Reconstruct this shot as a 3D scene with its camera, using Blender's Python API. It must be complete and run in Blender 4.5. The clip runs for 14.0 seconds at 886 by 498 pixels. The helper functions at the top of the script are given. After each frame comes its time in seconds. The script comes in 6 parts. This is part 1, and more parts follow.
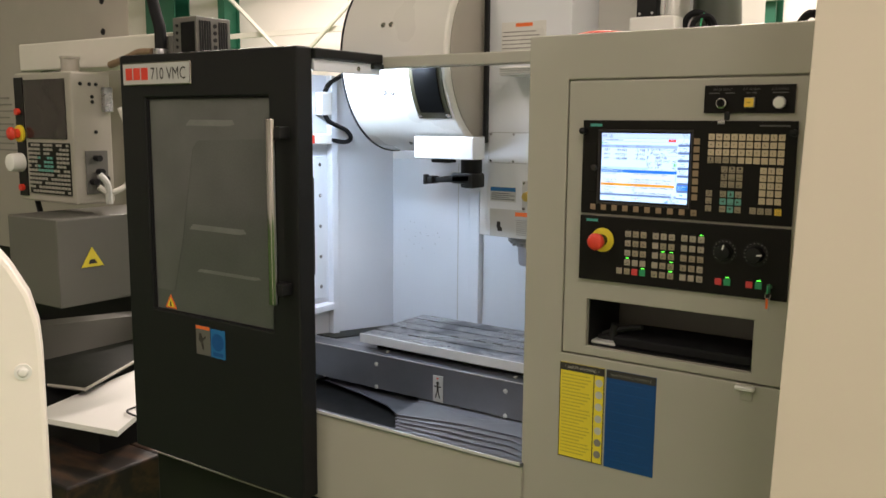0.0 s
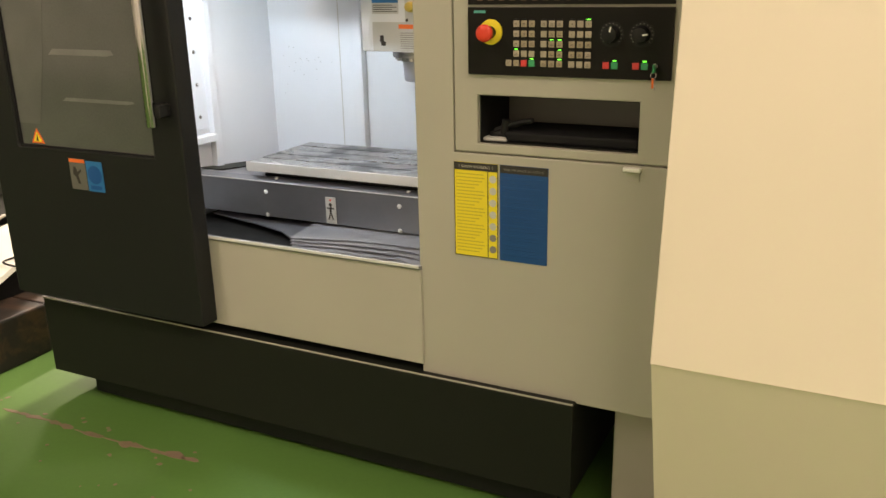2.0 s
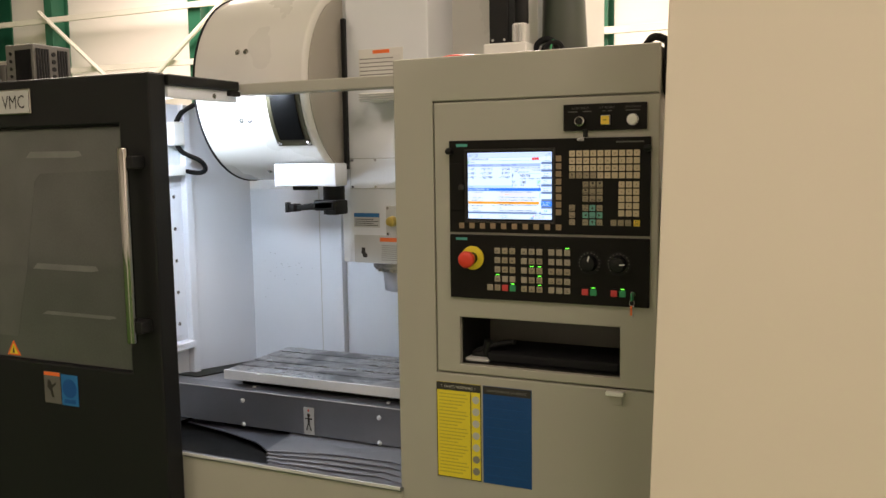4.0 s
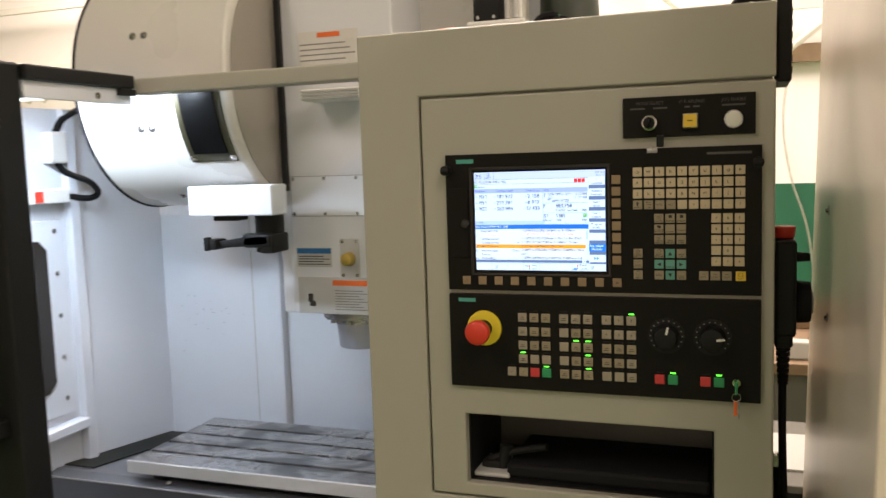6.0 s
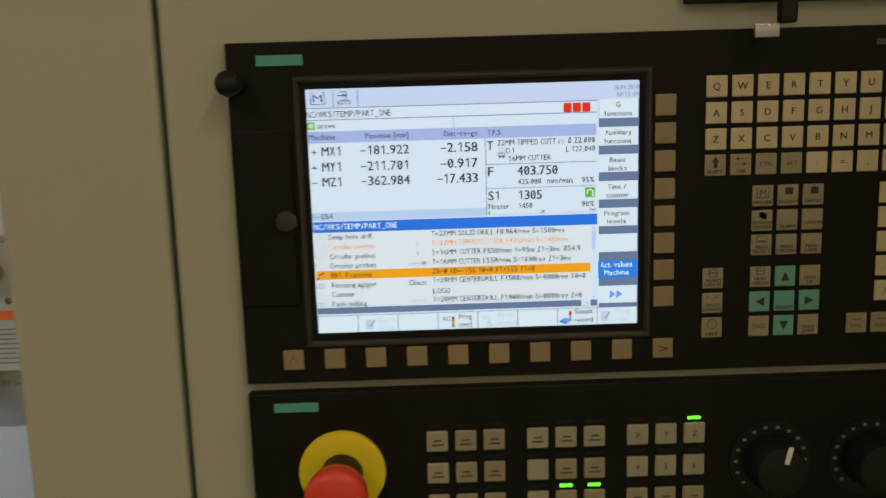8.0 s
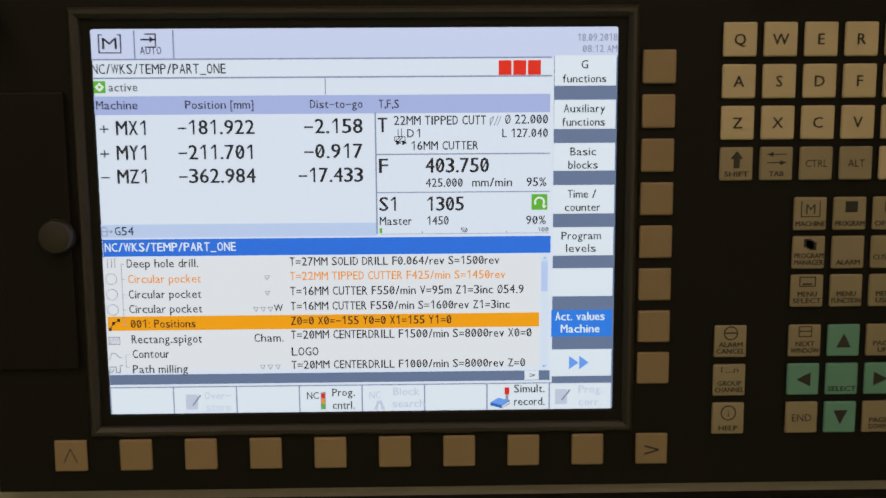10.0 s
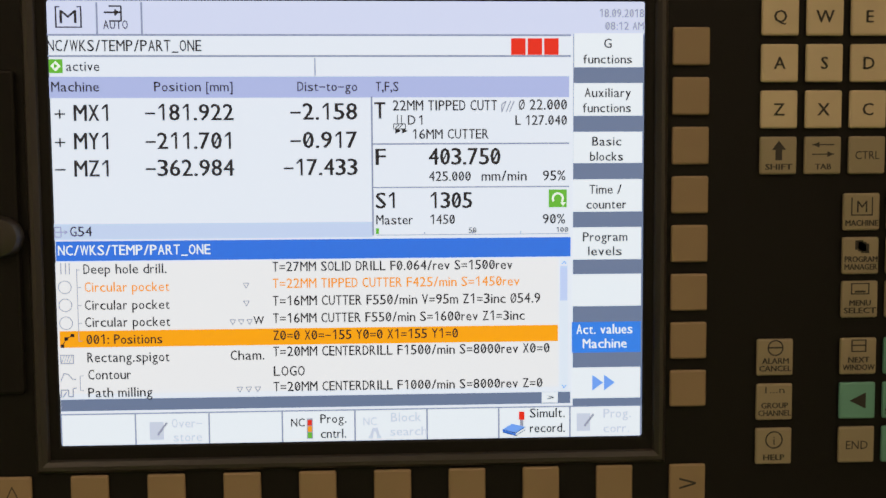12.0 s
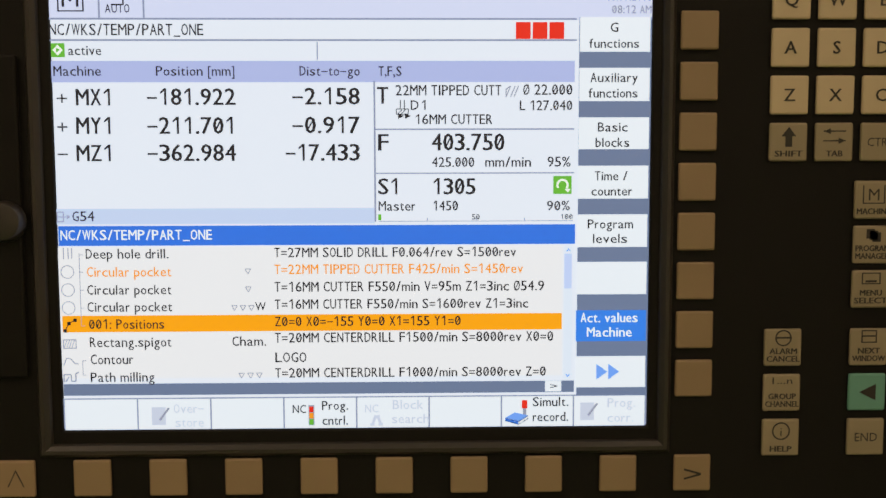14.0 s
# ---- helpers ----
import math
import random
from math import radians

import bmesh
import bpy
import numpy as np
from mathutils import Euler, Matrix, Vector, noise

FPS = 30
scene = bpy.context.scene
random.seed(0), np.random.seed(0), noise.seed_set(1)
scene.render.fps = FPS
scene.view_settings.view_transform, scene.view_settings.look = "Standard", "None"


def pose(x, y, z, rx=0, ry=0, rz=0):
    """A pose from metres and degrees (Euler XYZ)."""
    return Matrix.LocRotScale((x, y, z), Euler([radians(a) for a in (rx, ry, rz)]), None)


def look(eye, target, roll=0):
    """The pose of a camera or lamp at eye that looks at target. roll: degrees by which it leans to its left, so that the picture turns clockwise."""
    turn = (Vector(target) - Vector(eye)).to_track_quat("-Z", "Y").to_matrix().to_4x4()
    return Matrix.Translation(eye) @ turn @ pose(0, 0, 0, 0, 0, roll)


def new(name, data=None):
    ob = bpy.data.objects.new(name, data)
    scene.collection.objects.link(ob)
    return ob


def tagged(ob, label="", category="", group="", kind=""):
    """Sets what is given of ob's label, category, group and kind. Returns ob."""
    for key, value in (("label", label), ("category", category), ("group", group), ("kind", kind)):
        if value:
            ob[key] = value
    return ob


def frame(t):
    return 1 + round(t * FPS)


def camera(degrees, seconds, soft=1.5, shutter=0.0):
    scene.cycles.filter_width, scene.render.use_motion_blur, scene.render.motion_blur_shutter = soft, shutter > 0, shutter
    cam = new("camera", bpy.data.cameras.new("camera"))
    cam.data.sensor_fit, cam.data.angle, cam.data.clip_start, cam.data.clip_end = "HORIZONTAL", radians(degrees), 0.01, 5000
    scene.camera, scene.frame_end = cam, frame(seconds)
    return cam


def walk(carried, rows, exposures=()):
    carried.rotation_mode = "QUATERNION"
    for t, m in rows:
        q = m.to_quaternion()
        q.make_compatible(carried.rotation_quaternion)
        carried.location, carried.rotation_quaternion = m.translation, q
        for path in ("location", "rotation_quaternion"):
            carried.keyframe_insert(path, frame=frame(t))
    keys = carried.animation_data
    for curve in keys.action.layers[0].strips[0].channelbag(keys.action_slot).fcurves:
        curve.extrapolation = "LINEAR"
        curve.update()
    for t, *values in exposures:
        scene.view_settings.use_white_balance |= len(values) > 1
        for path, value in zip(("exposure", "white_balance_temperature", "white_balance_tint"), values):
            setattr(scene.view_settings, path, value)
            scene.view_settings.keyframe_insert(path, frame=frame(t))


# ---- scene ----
cam = camera(54.80, 14.0, shutter=0.3)
PATH = [
    (0, (0.13101, -0.04097, 1.66469), (-0.98964, 1.58987, 1.37402), 0.425),
    (0.5, (0.12593, -0.03889, 1.63475), (-0.95737, 1.60355, 1.2758), -0.352),
    (1, (0.12165, -0.03932, 1.59272), (-0.88418, 1.62823, 1.13707), -1.578),
    (1.5, (0.1221, -0.05142, 1.55178), (-0.79812, 1.63845, 1.00633), -1.528),
    (2, (0.11477, -0.06023, 1.52813), (-0.73794, 1.64096, 0.91262), -1.218),
    (2.5, (0.10626, -0.07409, 1.55216), (-0.70017, 1.66598, 0.98488), -0.577),
    (3, (0.09537, -0.06891, 1.5938), (-0.70572, 1.72368, 1.21318), -0.435),
    (3.5, (0.08394, -0.07634, 1.63912), (-0.72966, 1.73277, 1.38376), -0.966),
    (3.7, (0.08814, -0.0816, 1.63624), (-0.73603, 1.72783, 1.42006), -0.871),
    (5.8, (-0.19618, 0.46345, 1.66485), (-0.96074, 2.29943, 1.45363), -1.370),
    (6, (-0.29135, 0.52538, 1.66971), (-0.96837, 2.39555, 1.45964), -1.901),
    (6.5, (-0.4349, 0.71122, 1.65739), (-0.88103, 2.64527, 1.41166), -1.868),
    (7, (-0.47331, 0.92998, 1.64819), (-0.83535, 2.87828, 1.37788), -1.252),
    (7.5, (-0.5296, 1.11874, 1.63089), (-0.74447, 3.08498, 1.33469), -1.218),
    (8, (-0.63379, 1.29594, 1.63238), (-0.61038, 3.2687, 1.30427), -1.707),
    (8.5, (-0.6226, 1.38165, 1.63752), (-0.50478, 3.34175, 1.2579), -0.052),
    (8.7, (-0.56699, 1.38996, 1.64102), (-0.59881, 3.34919, 1.24054), 0.404),
    (10.8, (-0.58867, 1.53179, 1.57742), (-0.50548, 3.52691, 1.46525), -0.302),
    (11, (-0.59067, 1.5298, 1.57931), (-0.50564, 3.52548, 1.47916), -0.018),
    (11.5, (-0.58981, 1.53028, 1.57776), (-0.49915, 3.52566, 1.47654), -0.229),
    (12, (-0.58587, 1.53458, 1.57636), (-0.50483, 3.52925, 1.45502), -0.394),
    (12.5, (-0.58304, 1.53687, 1.57432), (-0.53156, 3.53213, 1.44677), -0.285),
    (13, (-0.58018, 1.53787, 1.57452), (-0.5562, 3.53334, 1.44219), -0.369),
    (13.5, (-0.58119, 1.53872, 1.57439), (-0.55036, 3.5338, 1.43766), -0.305),
    (14, (-0.58029, 1.53729, 1.57561), (-0.54195, 3.53139, 1.42695), -0.174),
]
EXPOSURES = [(0, -0.14, 6200, 10), (0.7, 0.06, 6450, 10), (1.5, 0.40, 6850, 8), (2.5, 0.5, 7300, 11), (3.0, 0.16, 7000, 12), (3.4, -0.22, 6800, 11), (5.8, -0.17, 6500, 11), (7.3, -0.2, 7350, 12), (8.0, -0.72, 7500, 4), (8.5, -0.88, 6950, 5), (11, -0.66, 8250, 12), (14, -0.6, 8250, 12)]
walk(cam, [(t, look(eye, target, roll)) for t, eye, target, roll in PATH], EXPOSURES)

# ---- light ----
world = bpy.data.worlds.new("hall_air")
scene.world = world
world.use_nodes = True
world.node_tree.nodes["Background"].inputs["Color"].default_value = (0.9, 0.82, 0.7, 1)
world.node_tree.nodes["Background"].inputs["Strength"].default_value = 0.05


def area(name, eye, target, sx, sy, watts, color):
    lamp = bpy.data.lights.new(name, "AREA")
    lamp.shape, lamp.size, lamp.size_y, lamp.energy, lamp.color = "RECTANGLE", sx, sy, watts, color
    ob = new(name, lamp)
    ob.matrix_world = look(eye, target)
    return ob


WARM = (1.0, 0.835, 0.735)
COOL = (0.72, 0.84, 1.0)
# Assumed lights out of view; third added to brighten guard, last three the wall.
for lx, ly, watts in ((-3.2, -1.9, 112), (1.6, -1.9, 125), (4.3, -0.6, 260), (-6.5, 6.2, 600), (-2.0, 6.2, 420), (2.2, 6.2, 420)):
    area("assumed_hall_light", (lx, ly, 5.2), (lx, ly, 0), 0.5, 3.4, watts, WARM)
# the machine's own work light, a strip behind the front beam
area("work_light_strip", (-1.80, 2.05, 1.832), (-1.66, 2.45, 1.0), 0.30, 0.03, 9.0, COOL)
area("work_light_strip", (-1.56, 2.222, 1.846), (-1.57, 2.25, 1.0), 0.12, 0.02, 2.0, COOL)

# ---- materials ----
def mat(name, color, rough=0.5, metal=0.0, var=0.10, scale=9.0, bump=0.04, fine=260.0, emit=0.0, coat=0.0, spec=0.5):
    """A surface with uneven colour at two scales, uneven gloss and a fine relief."""
    m = bpy.data.materials.new(name)
    m.use_nodes = True
    t, b = m.node_tree, m.node_tree.nodes["Principled BSDF"]
    link = t.links.new
    b.inputs["Roughness"].default_value, b.inputs["Metallic"].default_value = rough, metal
    b.inputs["Specular IOR Level"].default_value = spec
    b.inputs["Coat Weight"].default_value = coat
    geo = t.nodes.new("ShaderNodeNewGeometry")
    big, small = t.nodes.new("ShaderNodeTexNoise"), t.nodes.new("ShaderNodeTexNoise")
    big.inputs["Scale"].default_value, big.inputs["Detail"].default_value = scale, 5
    small.inputs["Scale"].default_value, small.inputs["Detail"].default_value = fine, 3
    for n in (big, small):
        link(geo.outputs["Position"], n.inputs["Vector"])
    mix = t.nodes.new("ShaderNodeMix")
    mix.data_type = "RGBA"
    mix.inputs["A"].default_value = (*[c * (1 - var) for c in color], 1)
    mix.inputs["B"].default_value = (*[min(1, c * (1 + var)) for c in color], 1)
    add = t.nodes.new("ShaderNodeMath")
    add.operation = "MULTIPLY_ADD"
    add.inputs[1].default_value = 0.3
    link(small.outputs["Fac"], add.inputs[0])
    sub = t.nodes.new("ShaderNodeMath")
    sub.operation = "MULTIPLY"
    sub.inputs[1].default_value = 0.7
    link(big.outputs["Fac"], sub.inputs[0])
    link(sub.outputs[0], add.inputs[2])
    link(add.outputs[0], mix.inputs["Factor"])
    link(mix.outputs["Result"], b.inputs["Base Color"])
    ro = t.nodes.new("ShaderNodeMapRange")
    ro.inputs["To Min"].default_value, ro.inputs["To Max"].default_value = rough * 0.82, min(1, rough * 1.2)
    link(big.outputs["Fac"], ro.inputs["Value"])
    link(ro.outputs["Result"], b.inputs["Roughness"])
    if bump:
        bp = t.nodes.new("ShaderNodeBump")
        bp.inputs["Strength"].default_value, bp.inputs["Distance"].default_value = bump, 0.002
        link(small.outputs["Fac"], bp.inputs["Height"])
        link(bp.outputs["Normal"], b.inputs["Normal"])
    if emit:
        b.inputs["Emission Strength"].default_value = emit
        b.inputs["Emission Color"].default_value = (*color, 1)
    return m


def shine(name, color, power):
    """A thing that gives off light."""
    m = bpy.data.materials.new(name)
    m.use_nodes = True
    b = m.node_tree.nodes["Principled BSDF"]
    b.inputs["Base Color"].default_value = (0.02, 0.02, 0.02, 1)
    b.inputs["Roughness"].default_value = 0.35
    b.inputs["Emission Color"].default_value, b.inputs["Emission Strength"].default_value = (*color, 1), power
    return m


def worn_steel(name, dark, light):
    """Machined steel: blotchy wiped oil, brushed along x, uneven gloss."""
    m = mat(name, light, 0.3, 0.85, var=0.2, scale=9, bump=0.05, fine=500)
    t, b = m.node_tree, m.node_tree.nodes["Principled BSDF"]
    link = t.links.new
    geo = t.nodes.new("ShaderNodeNewGeometry")
    patch, brush = t.nodes.new("ShaderNodeTexNoise"), t.nodes.new("ShaderNodeTexNoise")
    squash = t.nodes.new("ShaderNodeMapping")
    squash.inputs["Scale"].default_value = (6, 160, 160)
    link(geo.outputs["Position"], squash.inputs["Vector"])
    link(geo.outputs["Position"], patch.inputs["Vector"])
    link(squash.outputs["Vector"], brush.inputs["Vector"])
    patch.inputs["Scale"].default_value, patch.inputs["Detail"].default_value, patch.inputs["Distortion"].default_value = 6.5, 3, 1.2
    brush.inputs["Scale"].default_value = 1.0
    ramp = t.nodes.new("ShaderNodeValToRGB")
    ramp.color_ramp.elements[0].position, ramp.color_ramp.elements[1].position = 0.42, 0.60
    ramp.color_ramp.elements[0].color, ramp.color_ramp.elements[1].color = (*dark, 1), (*light, 1)
    mixed = t.nodes.new("ShaderNodeMath")
    mixed.operation = "MULTIPLY_ADD"
    mixed.inputs[1].default_value = 0.22
    less = t.nodes.new("ShaderNodeMath")
    less.operation = "MULTIPLY"
    less.inputs[1].default_value = 0.80
    link(patch.outputs["Fac"], less.inputs[0])
    link(brush.outputs["Fac"], mixed.inputs[0])
    link(less.outputs[0], mixed.inputs[2])
    link(mixed.outputs[0], ramp.inputs["Fac"])
    link(ramp.outputs["Color"], b.inputs["Base Color"])
    gloss = t.nodes.new("ShaderNodeMapRange")
    gloss.inputs["From Min"].default_value, gloss.inputs["From Max"].default_value = 0.35, 0.65
    gloss.inputs["To Min"].default_value, gloss.inputs["To Max"].default_value = 0.42, 0.22
    link(mixed.outputs[0], gloss.inputs["Value"])
    link(gloss.outputs["Result"], b.inputs["Roughness"])
    return m


def streaked(name, dark, light):
    """Old timber: long dark oil stains and paler worn fibre along x."""
    m = mat(name, light, 0.6, var=0.3, scale=16, bump=0.25, fine=120)
    t, b = m.node_tree, m.node_tree.nodes["Principled BSDF"]
    geo, squash, grain = t.nodes.new("ShaderNodeNewGeometry"), t.nodes.new("ShaderNodeMapping"), t.nodes.new("ShaderNodeTexNoise")
    squash.inputs["Scale"].default_value = (3.5, 16, 16)
    grain.inputs["Scale"].default_value, grain.inputs["Detail"].default_value, grain.inputs["Distortion"].default_value = 1.0, 6, 0.8
    ramp = t.nodes.new("ShaderNodeValToRGB")
    ramp.color_ramp.elements[0].position, ramp.color_ramp.elements[1].position = 0.48, 0.68
    ramp.color_ramp.elements[0].color, ramp.color_ramp.elements[1].color = (*dark, 1), (*light, 1)
    t.links.new(geo.outputs["Position"], squash.inputs["Vector"])
    t.links.new(squash.outputs["Vector"], grain.inputs["Vector"])
    t.links.new(grain.outputs["Fac"], ramp.inputs["Fac"])
    t.links.new(ramp.outputs["Color"], b.inputs["Base Color"])
    return m


M_CAB = mat("putty_grey_paint", (0.40, 0.385, 0.325), 0.42, var=0.05, scale=4, bump=0.06, fine=900)
M_DARK = mat("charcoal_paint", (0.0135, 0.0140, 0.0140), 0.42, var=0.14, scale=5, bump=0.10, fine=900, spec=0.18)
M_BASE = mat("dark_olive_grey_paint", (0.0125, 0.0138, 0.0105), 0.5, var=0.16, scale=4, bump=0.08, fine=700, spec=0.16)
M_CREAM = mat("cream_paint", (0.72, 0.635, 0.525), 0.24, var=0.035, scale=3, bump=0.05, fine=800)
M_WHITE = mat("white_enclosure_paint", (0.71, 0.74, 0.79), 0.36, var=0.05, scale=6, bump=0.05, fine=700)
M_HEAD = mat("pale_grey_head_paint", (0.72, 0.74, 0.765), 0.3, var=0.04, scale=5, bump=0.04, fine=700)
M_DRUM = mat("drum_cover_paint", (0.68, 0.665, 0.62), 0.28, var=0.04, scale=4, bump=0.03, fine=700)
M_STEEL = worn_steel("machined_steel", (0.19, 0.19, 0.195), (0.50, 0.49, 0.485))
M_EDGE = mat("bright_machined_edge", (0.66, 0.66, 0.65), 0.4, 0.2, var=0.12, scale=30, bump=0.05)
M_SHEET = mat("dull_steel_sheet", (0.20, 0.205, 0.225), 0.33, 0.6, var=0.22, scale=9, bump=0.06)
M_LOOSE = mat("loose_grey_sheet", (0.27, 0.275, 0.295), 0.4, 0.35, var=0.2, scale=12, bump=0.06)
M_PANEBAR = mat("pale_pane_showthrough", (0.165, 0.168, 0.158), 0.2, var=0.35, scale=14, bump=0.02)
M_CHROME = mat("polished_stainless", (0.44, 0.425, 0.41), 0.12, 1.0, var=0.04, bump=0.0)
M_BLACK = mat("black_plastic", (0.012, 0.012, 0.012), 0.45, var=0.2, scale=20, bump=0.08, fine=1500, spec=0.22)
M_BEZEL = mat("black_panel_foil", (0.0100, 0.0088, 0.0075), 0.55, var=0.18, scale=16, bump=0.05, fine=2200, spec=0.15)
M_RIM = mat("dark_moulded_rim", (0.030, 0.025, 0.021), 0.38, var=0.12, scale=40, bump=0.03, fine=2000, spec=0.45)
M_RUBBER = mat("black_rubber", (0.014, 0.014, 0.015), 0.6, var=0.2, scale=30, spec=0.1)
M_KEY = mat("ivory_key_plastic", (0.60, 0.49, 0.335), 0.5, var=0.06, scale=60, bump=0.05, fine=1800)
M_KEYG = mat("grey_key_plastic", (0.32, 0.265, 0.18), 0.5, var=0.08, scale=60, bump=0.05, fine=1800)
M_KEYD = mat("soft_key_plastic", (0.30, 0.21, 0.125), 0.5, var=0.08, scale=60, bump=0.05, fine=1800)
M_KEYT = mat("teal_key_plastic", (0.13, 0.36, 0.30), 0.5, var=0.06, scale=60)
M_KEYY = mat("yellow_key_plastic", (0.80, 0.55, 0.05), 0.45, var=0.05, scale=60)
M_KEYR = mat("red_key_plastic", (0.62, 0.05, 0.05), 0.45, var=0.05, scale=60)
M_KEYN = mat("green_key_plastic", (0.03, 0.30, 0.12), 0.45, var=0.05, scale=60)
M_RED = mat("red_mushroom_plastic", (0.70, 0.05, 0.025), 0.38, var=0.05, scale=40, bump=0.02)
M_YELLOW = mat("yellow_plastic", (0.80, 0.62, 0.03), 0.45, var=0.06, scale=30)
M_INK = mat("dark_print", (0.03, 0.026, 0.022), 0.6, var=0.05, bump=0)
M_PALE = mat("pale_print", (0.55, 0.53, 0.48), 0.6, var=0.05, bump=0)
M_GREYP = mat("grey_print", (0.22, 0.21, 0.19), 0.6, var=0.05, bump=0)
M_GREYP2 = mat("dim_grey_print", (0.09, 0.085, 0.078), 0.6, var=0.05, bump=0)
M_TEALP = mat("teal_badge", (0.08, 0.36, 0.30), 0.5, var=0.05, bump=0)
M_STY = mat("yellow_sticker", (0.80, 0.66, 0.04), 0.42, var=0.05, scale=20, bump=0.02)
M_STB = mat("blue_sticker", (0.004, 0.058, 0.21), 0.42, var=0.08, scale=12, bump=0.02)
M_STB2 = mat("mid_blue_print", (0.006, 0.075, 0.26), 0.42, var=0.06, bump=0.02)
M_YBAR = mat("faded_notice_print", (0.55, 0.45, 0.035), 0.5, var=0.1, bump=0)
M_SPECK = mat("oil_speck_grey", (0.50, 0.52, 0.55), 0.5, var=0.2, bump=0)
M_SKY = mat("light_blue_sticker", (0.02, 0.15, 0.37), 0.42, var=0.06, scale=20, bump=0.02)
M_ORANGE = mat("orange_sticker", (0.82, 0.16, 0.03), 0.42, var=0.05, scale=20, bump=0.02)
M_PAPER = mat("silver_label", (0.52, 0.52, 0.50), 0.42, 0.15, var=0.06, scale=20, bump=0.02)
M_WPLAS = mat("white_plastic", (0.80, 0.79, 0.75), 0.4, var=0.04, scale=30)
M_FLOOR = mat("green_floor_paint", (0.072, 0.160, 0.030), 0.64, var=0.25, scale=3.2, bump=0.10, fine=60)
M_STAIN = mat("scuffed_bare_floor", (0.20, 0.135, 0.095), 0.65, var=0.4, scale=30)
M_WALL = mat("cream_hall_cladding", (0.84, 0.79, 0.745), 0.6, var=0.05, scale=1.5)
M_MOTOR = mat("grey_green_motor_paint", (0.045, 0.055, 0.040), 0.4, var=0.12, scale=12)
M_GREENS = mat("green_steel_paint", (0.015, 0.10, 0.055), 0.45, var=0.12, scale=4)
M_CEIL = mat("pale_roof_sheet", (0.62, 0.58, 0.52), 0.7, var=0.06, scale=2)
M_HGREY = mat("old_machine_grey_paint", (0.36, 0.335, 0.285), 0.45, var=0.12, scale=7, bump=0.08)
M_HPALE = mat("old_machine_pale_paint", (0.66, 0.63, 0.56), 0.45, var=0.08, scale=7, bump=0.06)
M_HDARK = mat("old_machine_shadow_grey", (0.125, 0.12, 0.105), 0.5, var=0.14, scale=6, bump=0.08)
M_WOOD = streaked("oil_stained_timber", (0.007, 0.0045, 0.003), (0.050, 0.024, 0.010))
M_TWOOD = mat("bench_timber", (0.22, 0.145, 0.085), 0.6, var=0.35, scale=11, bump=0.2, fine=120)
M_GLASSD = mat("dark_screen_glass", (0.035, 0.030, 0.026), 0.12, var=0.2, scale=6, bump=0)
M_BRASS = mat("brass", (0.62, 0.45, 0.12), 0.3, 0.9, var=0.1, scale=40)
M_OLIVE = mat("olive_border_sheet", (0.035, 0.030, 0.012), 0.4, var=0.1)
M_DOORGLASS = mat("smoky_polycarbonate", (0.092, 0.096, 0.090), 0.10, var=0.55, scale=3.0, bump=0.012, fine=160, coat=0.2)
M_PANETHRU = mat("paler_showthrough_polycarbonate", (0.112, 0.115, 0.108), 0.14, var=0.4, scale=5.0, bump=0.02, fine=200)
M_KEYM = mat("worn_key_plastic", (0.36, 0.31, 0.24), 0.5, var=0.10, scale=60, bump=0.05, fine=1800)
M_DARKPC = mat("dark_polycarbonate", (0.004, 0.004, 0.004), 0.4, var=0.2, scale=9, bump=0.02, spec=0.06)
M_GUARD = mat("near_white_guard_paint", (0.88, 0.83, 0.75), 0.35, var=0.03, scale=3, bump=0.04)
M_CUP = mat("grey_spindle_nose", (0.42, 0.44, 0.50), 0.3, 0.3, var=0.06)

# ---- building helpers ----
WHERE = {}
INSIDE = []  # (point, factor): while set, parts are drawn in towards the point


def thing(name, at, label, category, group="", kind=""):
    """An empty at the base of a thing, which parents its parts."""
    ob = new(name)
    ob.location = at
    ob.empty_display_size = 0.05
    WHERE[ob] = Vector(at)
    return tagged(ob, label, category, group, kind)


def part(name, bm, material, parent=None, label="", smooth=False):
    """Links a bmesh, given in world places, as one mesh object with its origin at its middle."""
    mesh = bpy.data.meshes.new(name)
    for c, k in INSIDE:
        for v in bm.verts:
            v.co = c + k * (v.co - c)
    pts = [v.co for v in bm.verts]
    lo = Vector([min(p[i] for p in pts) for i in range(3)])
    hi = Vector([max(p[i] for p in pts) for i in range(3)])
    mid = (lo + hi) / 2
    bmesh.ops.translate(bm, verts=bm.verts, vec=-mid)
    bm.normal_update()
    if smooth:
        for f in bm.faces:
            f.smooth = True
        for e in bm.edges:
            e.smooth = e.is_manifold and e.calc_face_angle(0) < 0.6
    bm.to_mesh(mesh)
    bm.free()
    mesh.materials.append(material)
    ob = new(name, mesh)
    WHERE[ob] = mid
    ob.location = mid
    if parent is not None:
        ob.parent = parent
        ob.location = mid - WHERE[parent]
    if label:
        ob["label"] = label
    return ob


def place(name, mesh, at, parent, label=""):
    """One more object on a mesh that is shared by alike pieces."""
    ob = new(name, mesh)
    WHERE[ob] = Vector(at)
    ob.parent = parent
    ob.location = Vector(at) - WHERE[parent]
    if label:
        ob["label"] = label
    return ob


def shared(name, bm, material, smooth=False):
    mesh = bpy.data.meshes.new(name)
    if smooth:
        for f in bm.faces:
            f.smooth = True
        for e in bm.edges:
            e.smooth = e.is_manifold and e.calc_face_angle(0) < 0.6
    bm.to_mesh(mesh)
    bm.free()
    mesh.materials.append(material)
    return mesh


def BM():
    return bmesh.new()


